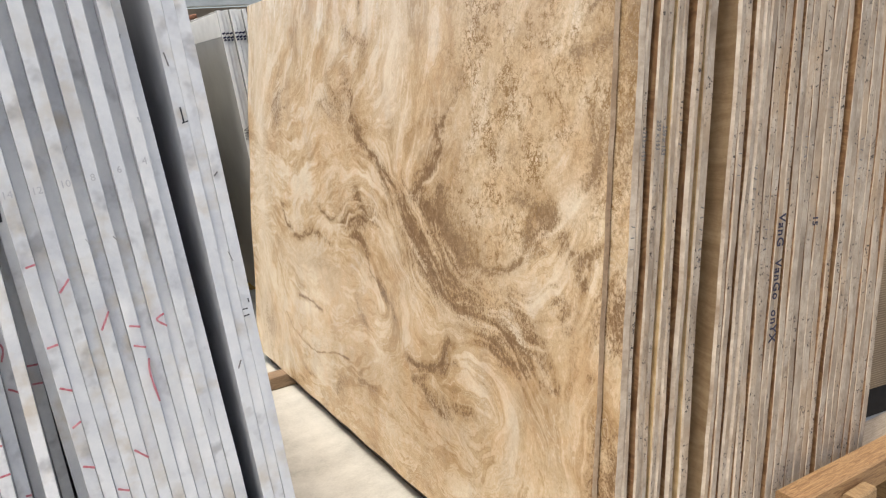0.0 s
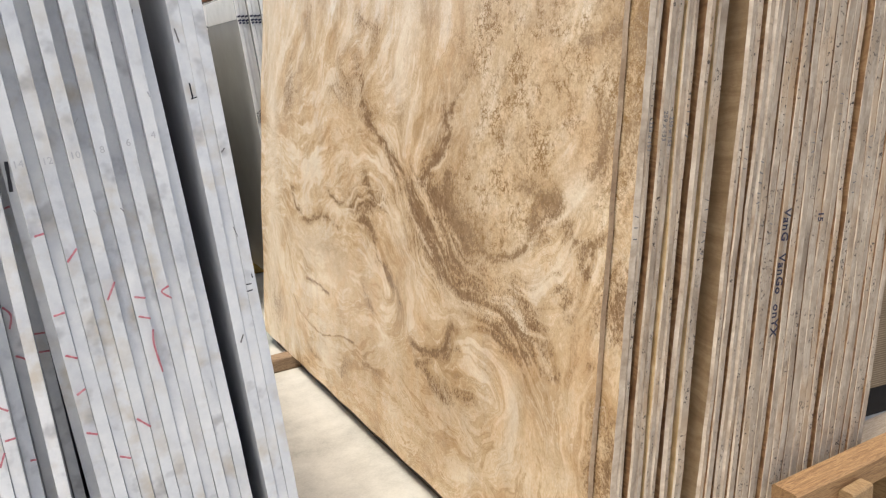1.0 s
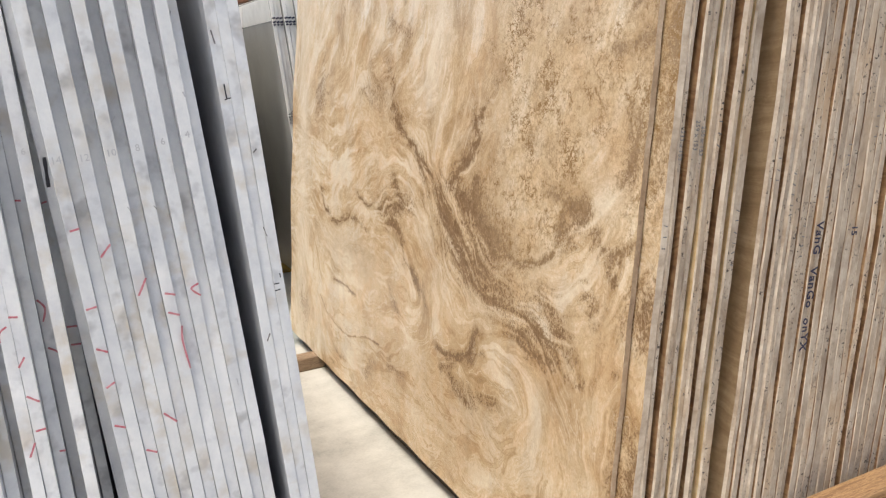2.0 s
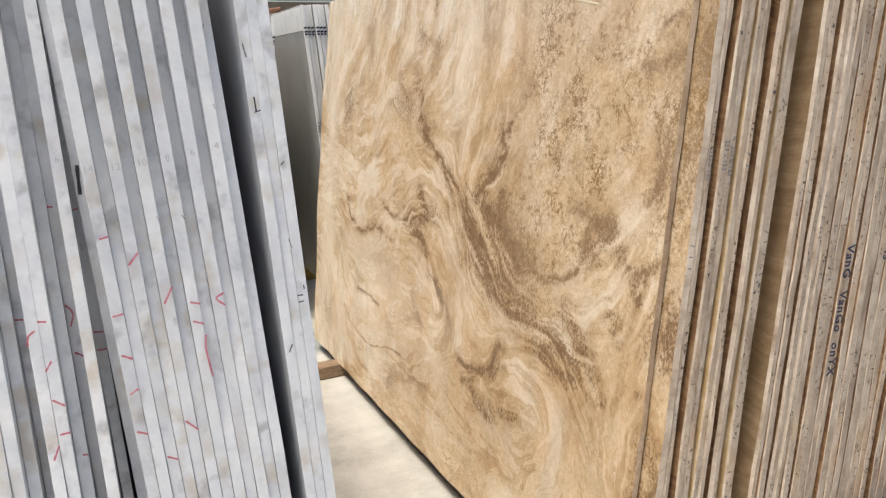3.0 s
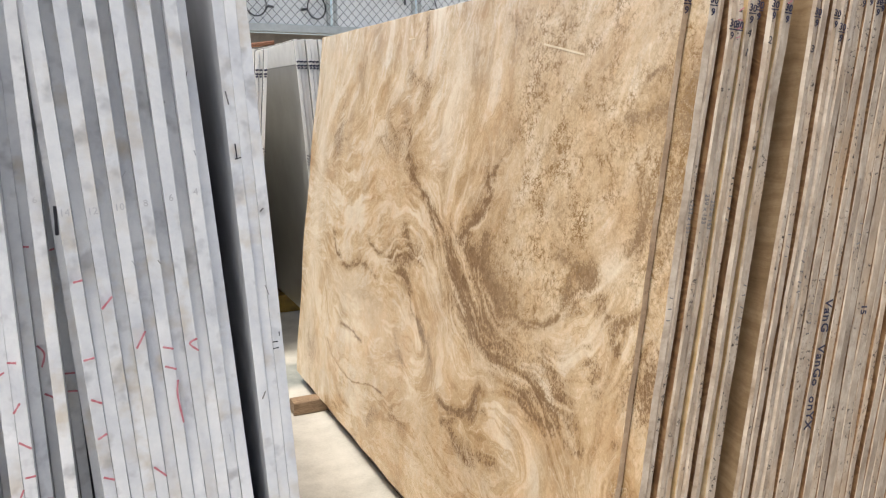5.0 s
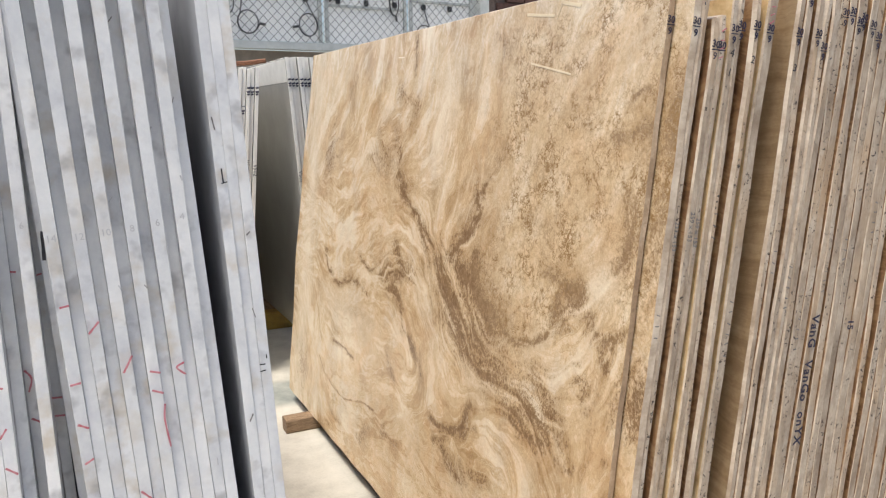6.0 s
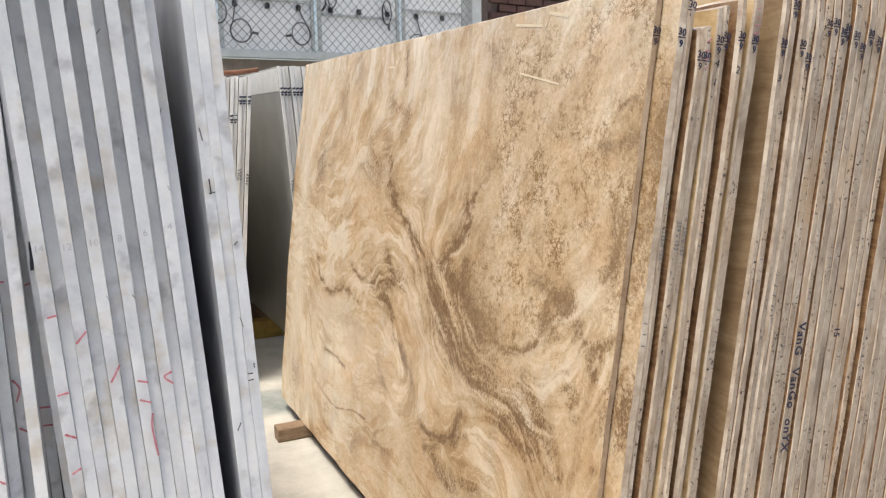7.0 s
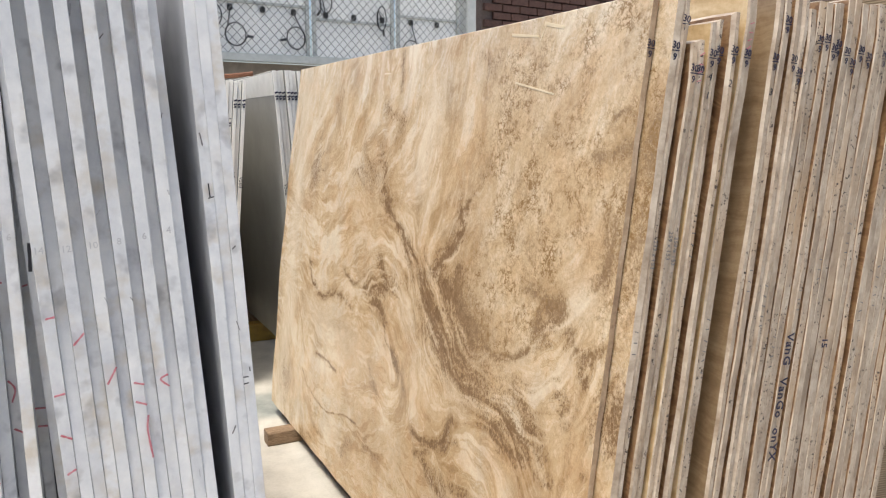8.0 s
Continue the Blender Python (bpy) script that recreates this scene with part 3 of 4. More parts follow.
MIDDLE_VEINS = [
    (0.011, 0.85, [(-1.102, 1.029), (-1.169, 0.981), (-1.257, 0.946), (-1.328, 0.911), (-1.388, 0.877)]),
    (0.025, 0.5, [(-1.285, 0.914), (-1.337, 0.869)]),
    (0.015, 1.15, [(-1.646, 1.073), (-1.618, 1.040), (-1.636, 0.997), (-1.596, 0.954), (-1.553, 0.917), (-1.491, 0.873)]),
    (0.008, 0.7, [(-1.748, 1.186), (-1.715, 1.135), (-1.665, 1.089), (-1.632, 1.064)]),
    (0.024, 0.7, [(-1.096, 0.834), (-1.159, 0.769), (-1.076, 0.698), (-1.178, 0.681)]),
    (0.024, 0.6, [(-0.993, 0.721), (-1.116, 0.743), (-1.251, 0.768)]),
    (0.012, 0.65, [(-0.362, 0.725), (-0.414, 0.639), (-0.555, 0.607), (-0.743, 0.665), (-0.872, 0.637)]),
    (0.006, 0.65, [(-0.774, 0.748), (-0.881, 0.721), (-0.986, 0.749)]),
    (0.012, 0.85, [(-1.224, 0.581), (-1.273, 0.566), (-1.338, 0.530)]),
    (0.007, 0.7, [(-1.175, 0.652), (-1.224, 0.581)]),
    (0.009, 0.5, [(-1.338, 0.530), (-1.390, 0.483)]),
    (0.0045, 0.9, [(-0.539, 0.376), (-0.677, 0.389), (-0.781, 0.368)]),
    (0.0028, 0.85, [(-0.378, 0.273), (-0.462, 0.225), (-0.581, 0.203), (-0.724, 0.193), (-0.903, 0.246), (-1.028, 0.253)]),
]
CORE_VEINS = [
    (0.055, 0.9, [(-1.419, 0.857), (-1.468, 0.807), (-1.518, 0.744), (-1.584, 0.686), (-1.644, 0.639)]),
    (0.026, 0.85, [(-1.418, 0.862), (-1.551, 0.846), (-1.643, 0.808)]),
    (0.02, 0.85, [(-1.643, 0.885), (-1.649, 0.825), (-1.697, 0.774), (-1.764, 0.745)]),
    (0.01, 0.95, [(-1.734, 0.745), (-1.824, 0.730), (-1.893, 0.724), (-1.965, 0.748), (-2.018, 0.781)]),
    (0.022, 0.75, [(-1.994, 0.903), (-2.052, 0.894), (-2.114, 0.870)]),
    (0.017, 0.65, [(-2.037, 0.860), (-2.035, 0.808), (-2.075, 0.830), (-2.115, 0.864)]),
    (0.015, 0.75, [(-2.155, 0.843), (-2.189, 0.821), (-2.218, 0.814), (-2.272, 0.831)]),
    (0.012, 0.65, [(-2.200, 0.812), (-2.224, 0.783), (-2.237, 0.764)]),
    (0.085, 0.5, [(-1.534, 0.755), (-1.682, 0.695), (-1.814, 0.641), (-1.956, 0.601)]),
    (0.05, 0.24, [(-1.677, 0.875), (-1.781, 0.806), (-1.845, 0.764)]),
]
LOWER_VEINS = [
    (0.03, 0.72, [(-1.663, 0.628), (-1.732, 0.602), (-1.825, 0.586), (-1.911, 0.565), (-1.986, 0.577), (-2.054, 0.594)]),
    (0.014, 0.7, [(-1.888, 0.550), (-1.919, 0.526), (-1.997, 0.520), (-2.065, 0.533)]),
    (0.022, 0.42, [(-1.990, 0.679), (-2.031, 0.652), (-2.051, 0.606)]),
    (0.022, 0.5, [(-2.140, 0.711), (-2.182, 0.700), (-2.179, 0.663)]),
    (0.013, 0.7, [(-1.460, 0.385), (-1.520, 0.381), (-1.641, 0.409), (-1.680, 0.463), (-1.705, 0.502)]),
    (0.014, 0.5, [(-1.490, 0.336), (-1.610, 0.389), (-1.732, 0.450)]),
    (0.02, 0.6, [(-1.549, 0.333), (-1.609, 0.308), (-1.698, 0.297)]),
    (0.025, 0.45, [(-1.658, 0.327), (-1.786, 0.335)]),
    (0.014, 0.4, [(-2.101, 0.521), (-2.156, 0.518)]),
    (0.008, 0.9, [(-2.262, 0.574), (-2.268, 0.574)]),
    (0.06, 0.4, [(-0.125, 0.203), (-0.186, 0.144)]),
    (0.03, 0.3, [(-0.475, 0.014), (-0.678, 0.098)]),
    (0.025, 0.4, [(-0.905, 0.105), (-0.956, 0.145)]),
    (0.022, 0.38, [(-1.134, 0.212), (-1.236, 0.203)]),
    (0.018, 0.45, [(-1.101, 0.473), (-1.144, 0.437), (-1.195, 0.387)]),
]
SIDE_VEINS = [
    (0.04, 0.75, [(-2.318, 1.17), (-2.318, 1.26)]),
    (0.05, 0.6, [(-2.318, 0.98), (-2.318, 1.1)]),
    (0.04, 0.65, [(-2.318, 0.68), (-2.318, 0.76)]),
    (0.04, 0.55, [(-2.318, 0.3), (-2.318, 0.42)]),
    (0.02, 0.5, [(-2.318, 0.1), (-2.318, 0.16)]),
]
VEINS = UPPER_VEINS + MIDDLE_VEINS + CORE_VEINS + LOWER_VEINS + SIDE_VEINS


def drawn_out(cell, length, width):
    """Layers over the block: chance values drawn out along the flow, in three widths. Each has mean 0 and spread 1."""
    nu, nv = int(length / cell) + 1, int(width / cell) + 1
    u, v = np.meshgrid(-length + 0.12 + cell * np.arange(nu), cell * np.arange(nv))
    step = 4
    uc, vc = u[::step, ::step], v[::step, ::step]
    c0, s0 = np.zeros(uc.shape), np.zeros(uc.shape)
    for line in FLOW:
        for (a, b), (c, d) in zip(line, line[1:]):
            turn = 2 * math.atan2(d - b, c - a)
            w = 1 / (along(uc, vc, [(a, b), (c, d)]) ** 2 + 0.0012) ** 1.6
            c0 += w * math.cos(turn)
            s0 += w * math.sin(turn)
    iy, ix = np.minimum(np.arange(nv) // step, uc.shape[0] - 1), np.minimum(np.arange(nu) // step, uc.shape[1] - 1)
    half = 0.5 * np.arctan2(s0, c0)
    angle = half[np.ix_(iy, ix)] + 0.7 * fbm(u * 6, v * 6, 301, 2) + 1.9 * fbm(u * 30, v * 30, 311, 2)
    cs, sn = np.cos(angle), np.sin(angle)
    seeds = [fbm(u / 0.006, v / 0.006, 321, 2), fbm(u / 0.013, v / 0.013, 331, 2), fbm(u / 0.06, v / 0.06, 341, 2)]
    reach = [int(0.1 / cell), int(0.12 / cell), int(0.1 / cell)]
    total = [f.copy() for f in seeds]
    for way in (1.0, -1.0):
        x, y = np.meshgrid(np.arange(nu, dtype=float), np.arange(nv, dtype=float))
        px, py = cs * way, sn * way
        for k in range(max(reach)):
            j, i = np.clip(y, 0, nv - 1).astype(int), np.clip(x, 0, nu - 1).astype(int)
            dx, dy = cs[j, i], sn[j, i]
            flip = np.where(dx * px + dy * py < 0, -1.0, 1.0)
            px, py = dx * flip, dy * flip
            x, y = x + px, y + py
            j, i = np.clip(y, 0, nv - 1).astype(int), np.clip(x, 0, nu - 1).astype(int)
            for f, g, r in zip(total, seeds, reach):
                if k < r:
                    f += g[j, i]
    return [(f - f.mean()) / f.std() for f in total]


LAYER_CELL, LAYER_LENGTH = 0.003, 2.5
LAYERS = drawn_out(LAYER_CELL, LAYER_LENGTH, 1.56)


def onyx_fields(u, v):
    """The stone's layers, brown clouds, crackled zone and pale streaks over the slab."""
    gx, gy = (u + LAYER_LENGTH - 0.12) / LAYER_CELL, v / LAYER_CELL
    i, j = np.clip(gx.astype(int), 0, LAYERS[0].shape[1] - 2), np.clip(gy.astype(int), 0, LAYERS[0].shape[0] - 2)
    fx, fy = np.clip(gx - i, 0, 1), np.clip(gy - j, 0, 1)
    fine, mid, broad = ((f[j, i] * (1 - fx) + f[j, i + 1] * fx) * (1 - fy) + (f[j + 1, i] * (1 - fx) + f[j + 1, i + 1] * fx) * fy for f in LAYERS)
    wu = u + 0.035 * fbm(u * 9, v * 9, 3) + 0.03 * fbm(u * 30, v * 30, 13)
    wv = v + 0.035 * fbm(u * 9, v * 9, 23) + 0.03 * fbm(u * 30, v * 30, 33)
    brown = np.zeros(u.shape)
    halo = np.zeros(u.shape)
    wide = np.clip(1.0 + 1.5 * fbm(u * 9, v * 9, 151), 0.4, 2.0)
    fade = np.clip(1.1 + 1.0 * fbm(u * 8, v * 8, 161), 0.4, 1.3)
    for w, s, pts in VEINS:
        thin = min(1.0, w / 0.012)
        d = along(u + (wu - u) * thin, v + (wv - v) * thin, pts) / (w * wide)
        brown = np.maximum(brown, s * fade * np.exp(-d ** 1.25))
        halo = np.maximum(halo, s * np.exp(-(d / 2.6) ** 2))
    edge = -1.74 + 0.12 * np.sin(v * 6) + 0.22 * fbm(u * 4, v * 4, 51)
    crackle = 1 / (1 + np.exp((u - edge) / 0.04)) / (1 + np.exp(-(v - 0.9 - 0.06 * np.sin(u * 9)) / 0.04))
    disc = np.exp(-(np.hypot(wu + 1.87, (wv - 0.87) * 1.1) / 0.2) ** 4)
    crackle = np.clip(crackle * np.clip(0.75 + 2.0 * fbm(u * 6, v * 6, 61), 0.15, 1) + 0.75 * disc, 0, 1)
    calm = 1 - 0.85 * np.clip(crackle, 0, 1)
    zone = np.clip(0.8 + 2.2 * fbm(u * 5, v * 5, 71, 3), 0.25, 1.4)
    zone = zone * (0.55 + 0.45 / (1 + np.exp(-(v - 0.55) / 0.08)))
    zone = zone * (1 - 0.4 / (1 + np.exp(-(v - 1.08) / 0.05)))
    layers = 0.5 + calm * zone * (0.042 * fine + 0.036 * mid) + 0.034 * broad - 0.1 * halo
    brown = brown * (1.0 - 0.2 * np.clip(mid, -1, 1) - 0.16 * np.clip(fine, -1.2, 1.2)) + 0.42 * halo * np.clip(0.6 - 0.35 * mid - 0.35 * fine, 0, 1.2)
    brown = brown + 0.16 * np.clip(-broad - 1.1, 0, 1) + 0.2 * np.clip(-fine - 1.1, 0, 1) * calm * zone
    pale = np.exp(-((wu + 1.36 + 0.25 * (v - 1.2)) / 0.07) ** 2 - ((v - 1.22) / 0.16) ** 2) + np.exp(-((wu + 0.1) / 0.1) ** 2)
    pale = pale + np.exp(-((wu + 0.62) / 0.3) ** 2 - ((wv - 0.52) / 0.08) ** 2) + 0.8 * np.exp(-((wu + 2.2) / 0.07) ** 2 - ((wv - 0.93) / 0.05) ** 2)
    pale = np.clip(pale + 0.5 * np.clip(broad - 0.6, 0, 1) + 0.4 * np.clip(fine - 1.2, 0, 1) * calm, 0, 1)
    return layers, np.clip(brown, 0, 1.2), crackle, pale


def far_edge(z):
    return 0.03 + 0.05 * math.sin(z * 2.1) + 0.008 * math.sin(z * 13)


def onyx_front(x0, x1, y0, y1, cell, rim):
    """A slab whose polished face carries the stone's pattern."""
    ny, nz = int((y1 - y0) / cell), int(1.53 / cell)
    k, h = np.meshgrid(np.linspace(0, 1, ny + 1), np.linspace(0, 1.53, nz + 1))
    far = np.vectorize(far_edge)(h) - 0.05 + y1
    near = y0 + 0.0007 * np.sin(h * 21) + 0.0006 * np.sin(h * 57)
    u = near + k * (far - near)
    v = h + (h > 1.5) * (0.0004 * np.sin(u * 11) + 0.0012 * np.minimum(0, fbm(u * 30, u * 0, 401, 3) + 0.12)) + (h < 0.02) * 0.002 * np.sin(u * 23)
    n = u.size
    arris = np.where(h > 1.5295, 0.0035, 0.0)
    verts = np.stack([x0 + arris.ravel(), u.ravel(), v.ravel()], 1)
    W1 = ny + 1
    loop = list(range(0, W1)) + [W1 * j + ny for j in range(1, nz + 1)] + [W1 * nz + i for i in range(ny - 1, -1, -1)] + [W1 * j for j in range(nz - 1, 0, -1)]
    back = verts[loop].copy()
    back[:, 0] = x1
    verts = np.concatenate([verts, back])
    faces = [(j * W1 + i, (j + 1) * W1 + i, (j + 1) * W1 + i + 1, j * W1 + i + 1) for j in range(nz) for i in range(ny)]
    m = len(loop)
    sides = [(loop[i], loop[(i + 1) % m], n + (i + 1) % m, n + i) for i in range(m)]
    faces = faces + sides + [tuple(range(n, n + m))]
    me = bpy.data.meshes.new("onyx_slab")
    me.from_pydata(verts.tolist(), [], faces)
    idx = np.zeros(len(faces), dtype=np.int32)
    idx[ny * nz:ny * nz + m] = 1
    idx[-1] = 2
    # the top rim is coloured with the same painted glow
    idx[ny * nz + ny + nz:ny * nz + 2 * ny + nz] = 3
    for mat in (ONYX_FACE, rim, ONYX_SHADED, ONYX_PALE_GLOW):
        me.materials.append(mat)
    me.polygons.foreach_set("material_index", idx)
    for name, field in zip(("layers", "brown", "crackle", "pale"), onyx_fields(verts[:, 1], verts[:, 2])):
        me.attributes.new(name, "FLOAT", "POINT").data.foreach_set("value", field.astype(np.float32))
    me.update()
    return new("onyx_slab", me)


# packs of slabs in the leaning stack: first face, slab thickness, how many, and their top
PACKS = [
    (0.0, 0.0165, 1, 1.53), (0.0175, 0.0168, 2, 1.53), (0.063, 0.0178, 2, 1.445), (0.108, 0.0152, 2, 1.487), (0.158, 0.0185, 1, 1.515),
    (0.193, 0.025, 1, 1.57), (0.274, 0.0188, 2, 1.575), (0.325, 0.0182, 2, 1.575), (0.363, 0.0208, 1, 1.56), (0.391, 0.0218, 2, 1.58),
    (0.436, 0.0165, 2, 1.585), (0.476, 0.0215, 3, 1.6), (0.55, 0.0258, 2, 1.605), (0.6025, 0.018, 2, 1.6), (0.655, 0.0223, 4, 1.603), (0.7445, 0.0204, 5, 1.605),
]
STACK = []
jitter = random.Random(21)
for first, thick, count, top in PACKS:
    for k in range(count):
        near = -2.28 if not STACK else -2.327 if len(STACK) < 3 else -2.3315 + jitter.uniform(-0.0025, 0.0025)
        STACK.append((first + k * thick, first + (k + 1) * thick - (0.0005 if STACK else 0.0036), near, top + 0.006 * (k % 2)))
onyx = []
for i, (x0, x1, yn, top) in enumerate(STACK):
    if i < 2:
        ob = onyx_front(x0, x1, yn, 0.05 if i == 0 else 0.0, 0.0032 if i == 0 else 0.012, ONYX_PALE_GLOW if i else ONYX_RIM)
    else:
        # faces in the gaps get the shaded onyx, two exposed ones the lit copy
        ob = part("onyx_slab", slab_bm(x0, x1 - 0.0011, slab_outline(yn, random.Random(i).uniform(-0.12, 0.04), x0 * math.tan(radians(7.0)), top, i), eased=(0.0025 if i < 14 else 0.001) + (0.004 if i < 14 else 0.0014) * (i * 7 % 5) / 4), [ONYX_RAW if i == 9 else ONYX_LIT if i in (5, 8) else ONYX_SHADED, ONYX_EDGE, ONYX_PALE_GLOW])
    ob.matrix_world = ONYX
    if i == 0:
        tagged(ob, "polished honey onyx slab with swirling brown veins", "stone slab", LEAN, "thing")
    else:
        tagged(ob, "honey onyx slab with a rough sawn grey-beige edge", "stone slab", LEAN, "thing")
    onyx.append(ob)

# dates in blue marker near the tops
rnd = random.Random(4)
HEIGHTS = {0: 1.43, 1: 1.425, 3: 1.39, 5: 1.425, 7: 1.44, 8: 1.44, 9: 1.445, 11: 1.45, 13: 1.43, 14: 1.5, 16: 1.49, 18: 1.49, 20: 1.5, 22: 1.5, 24: 1.5}
for i, (x0, x1, yn, top) in enumerate(STACK[:28]):
    z = HEIGHTS.get(i, 1.44 + rnd.uniform(-0.02, 0.02) if i < 14 else 1.49 + rnd.uniform(-0.03, 0.02))
    if z > top - 0.05 or i in (2, 10):
        z = top - 0.06
    c = (x0 + x1) / 2
    y = yn - 0.0025
    text_part("date_mark", "30", 0.0185, facing(c, y, z, 3), BLUE_INK, onyx[i], bold=0.012)
    stroke("date_bar", [(c - 0.008, z - 0.004), (c + 0.009, z - 0.003)], y, 0.002, BLUE_INK, onyx[i])
    text_part("date_mark", "9", 0.0185, facing(c, y, z - 0.021, 4), BLUE_INK, onyx[i], bold=0.012)

# the stone's name and a number, written down two of the ends
for word, z in (("VanG", 0.855), ("VanGo", 0.747), ("onYX", 0.642)):
    text_part("name_writing", word, 0.03, facing(0.438, -2.3365, z, 90), BLUE_INK, onyx[15], bold=0.013, spacing=1.1)
text_part("number_writing", "15", 0.024, facing(0.556, -2.3345, 0.868, 90), BLUE_INK, onyx[21], bold=0.02)
for i, body, z in ((2, "233 x 153", 1.04), (3, "259 x 153", 1.06), (4, "259 x 153", 1.05)):
    text_part("size_writing", body, 0.014, facing((STACK[i][0] + STACK[i][1]) / 2 - 0.0055, STACK[i][2] - 0.0025, z, 90), PENCIL, onyx[i])
for i in (1, 6, 8, 10, 12, 14, 17, 19, 22, 25, 27):
    rnd = random.Random(i)
    c, z = (STACK[i][0] + STACK[i][1]) / 2, rnd.uniform(0.85, 1.15)
    for k in range(rnd.randint(3, 6)):
        zz = z - 0.022 * k
        stroke("pencil_bar", [(c - 0.004, zz), (c + 0.004, zz + rnd.uniform(-0.004, 0.004))], STACK[i][2] - 0.0022, 0.0022, PENCIL, onyx[i])

for i, body, z in ((5, "4", 1.38), (7, "2", 1.375), (9, "3", 1.375), (5, "1", 1.345)):
    text_part("pencil_number", body, 0.02, facing((STACK[i][0] + STACK[i][1]) / 2, STACK[i][2] - 0.0025, z, 8), BLACK_INK, onyx[i])
for i in (4, 8):
    rnd = random.Random(i + 50)
    c = (STACK[i][0] + STACK[i][1]) / 2
    for k in range(4):
        zz = min(1.5, STACK[i][3] - 0.03) - 0.016 * k
        stroke("red_bar", [(c - 0.005, zz), (c + 0.005, zz + rnd.uniform(0, 0.008))], STACK[i][2] - 0.0024, 0.002, RED, onyx[i])

# pale strips near the top of the polished face
for (a, b), (c, d), w in (((-1.92, 1.512), (-2.0, 1.495), 0.014), ((-1.93, 1.515), (-1.91, 1.475), 0.005), ((-1.78, 1.5), (-1.9, 1.485), 0.012),
                          ((-1.82, 1.383), (-1.99, 1.35), 0.008), ((-0.98, 1.452), (-1.03, 1.45), 0.006)):
    bm = bmesh.new()
    p, q = Vector((a, b)), Vector((c, d))
    n = Vector(((q - p).y, -(q - p).x)).normalized() * w * 0.3
    top = [bm.verts.new((-0.0008, r.x, r.y)) for r in (p - n, p + n, q + n * 0.7, q - n)]
    low = [bm.verts.new((0.0, v.co.y, v.co.z)) for v in top]
    bm.faces.new(top)
    for k in range(4):
        bm.faces.new((top[k], top[(k + 1) % 4], low[(k + 1) % 4], low[k]))
    bmesh.ops.recalc_face_normals(bm, faces=bm.faces)
    part("tape_strip", bm, CREAM_MARK, onyx[0], "thin pale strip on the polished face")


def timber(x0, x1, y0, y1, z0, z1, mat, seed, label, group="timber bearers"):
    """A sawn timber: worn edges, slightly bowed."""
    rnd = random.Random(seed)
    bm = bmesh.new()
    lx, ly = x1 - x0, y1 - y0
    n = 10
    secs = []
    for i in range(n + 1):
        k = i / n
        dz, dw = 0.0015 * math.sin(3 * k + seed) + rnd.uniform(-0.0006, 0.0006), rnd.uniform(-0.0008, 0.0008)
        c = 0.005
        if lx >= ly:
            prof = [(y0 + c, z0), (y1 - c, z0), (y1, z0 + c), (y1, z1 - c), (y1 - c, z1), (y0 + c, z1), (y0, z1 - c), (y0, z0 + c)]
            secs.append([bm.verts.new((x0 + lx * k, a + dw, b + (dz if b > z0 + 0.01 else 0))) for a, b in prof])
        else:
            prof = [(x0 + c, z0), (x1 - c, z0), (x1, z0 + c), (x1, z1 - c), (x1 - c, z1), (x0 + c, z1), (x0, z1 - c), (x0, z0 + c)]
            secs.append([bm.verts.new((a + dw, y0 + ly * k, b + (dz if b > z0 + 0.01 else 0))) for a, b in prof])
    for A, B in zip(secs, secs[1:]):
        for k in range(8):
            bm.faces.new((A[k], A[(k + 1) % 8], B[(k + 1) % 8], B[k]))
    bm.faces.new(secs[0])
    bm.faces.new(secs[-1])
    bmesh.ops.recalc_face_normals(bm, faces=bm.faces)
    return tagged(part("timber_bearer", bm, mat), label, "timber", group)


# bearers under the onyx, the front rail on its blocks, and timber beyond
timber(-0.115, 1.05, -0.36, -0.29, 0.0, 0.058, OLD_WOOD, 1, "weathered timber bearer under the onyx slabs on the floor")
# two added bearers carry the painted shadow along the slab's foot
timber(0.03, 0.085, -1.9, -0.37, 0.0, 0.055, SHADOW_WOOD, 11, "added lengthwise timber bearer, coloured dark for the shadow gap under the onyx slabs")
timber(0.03, 0.085, -0.28, -0.03, 0.0, 0.055, SHADOW_WOOD, 12, "added lengthwise timber bearer, coloured dark for the shadow gap under the onyx slabs")
timber(0.05, 1.1, -1.98, -1.91, 0.0, 0.05, OLD_WOOD, 2, "weathered timber bearer under the onyx slabs on the floor")
timber(0.5, 1.55, -2.43, -2.362, 0.192, 0.262, PINE, 3, "pale pine rail lying across blocks before the slab ends")
timber(0.64, 0.714, -2.468, -2.432, 0.0, 0.235, PINE_Y, 4, "short pine post standing against the rail")
timber(0.86, 0.93, -2.5, -2.36, 0.0, 0.1905, PINE_Y, 8, "short pine block carrying the rail")
timber(1.3, 1.37, -2.53, -2.36, 0.0, 0.1905, PINE_Y, 5, "short pine block carrying the rail")
timber(0.98, 1.95, -2.22, -2.12, 0.0, 0.1, PALE_WOOD, 6, "greyed timber sleeper on the floor")
timber(0.98, 1.9, -0.6, -0.5, 0.0, 0.1, PALE_WOOD, 7, "greyed timber sleeper on the floor")

bundle = new("wrapped_bundle")
bundle.matrix_world = pose(0.99, 0, 0.14, 0, 6.0, 0)
tagged(bundle, "slab bundle wrapped in ribbed brown sheeting", "bundle")
part("wrapping", solid(0.0, 0.38, -2.14, 0.1, 0.09, 1.55, bevel=0.01), WOVEN, bundle)
# added filler, its black stands for the shadowed gap
part("base_board", solid(0.0, 0.37, -2.128, 0.05, 0.0, 0.09), GAP_BLACK, bundle, "black filler standing for the dark gap under the wrapping")


# ---- white marble slabs ----
WHITE = "leaning white marble slabs"
white = []


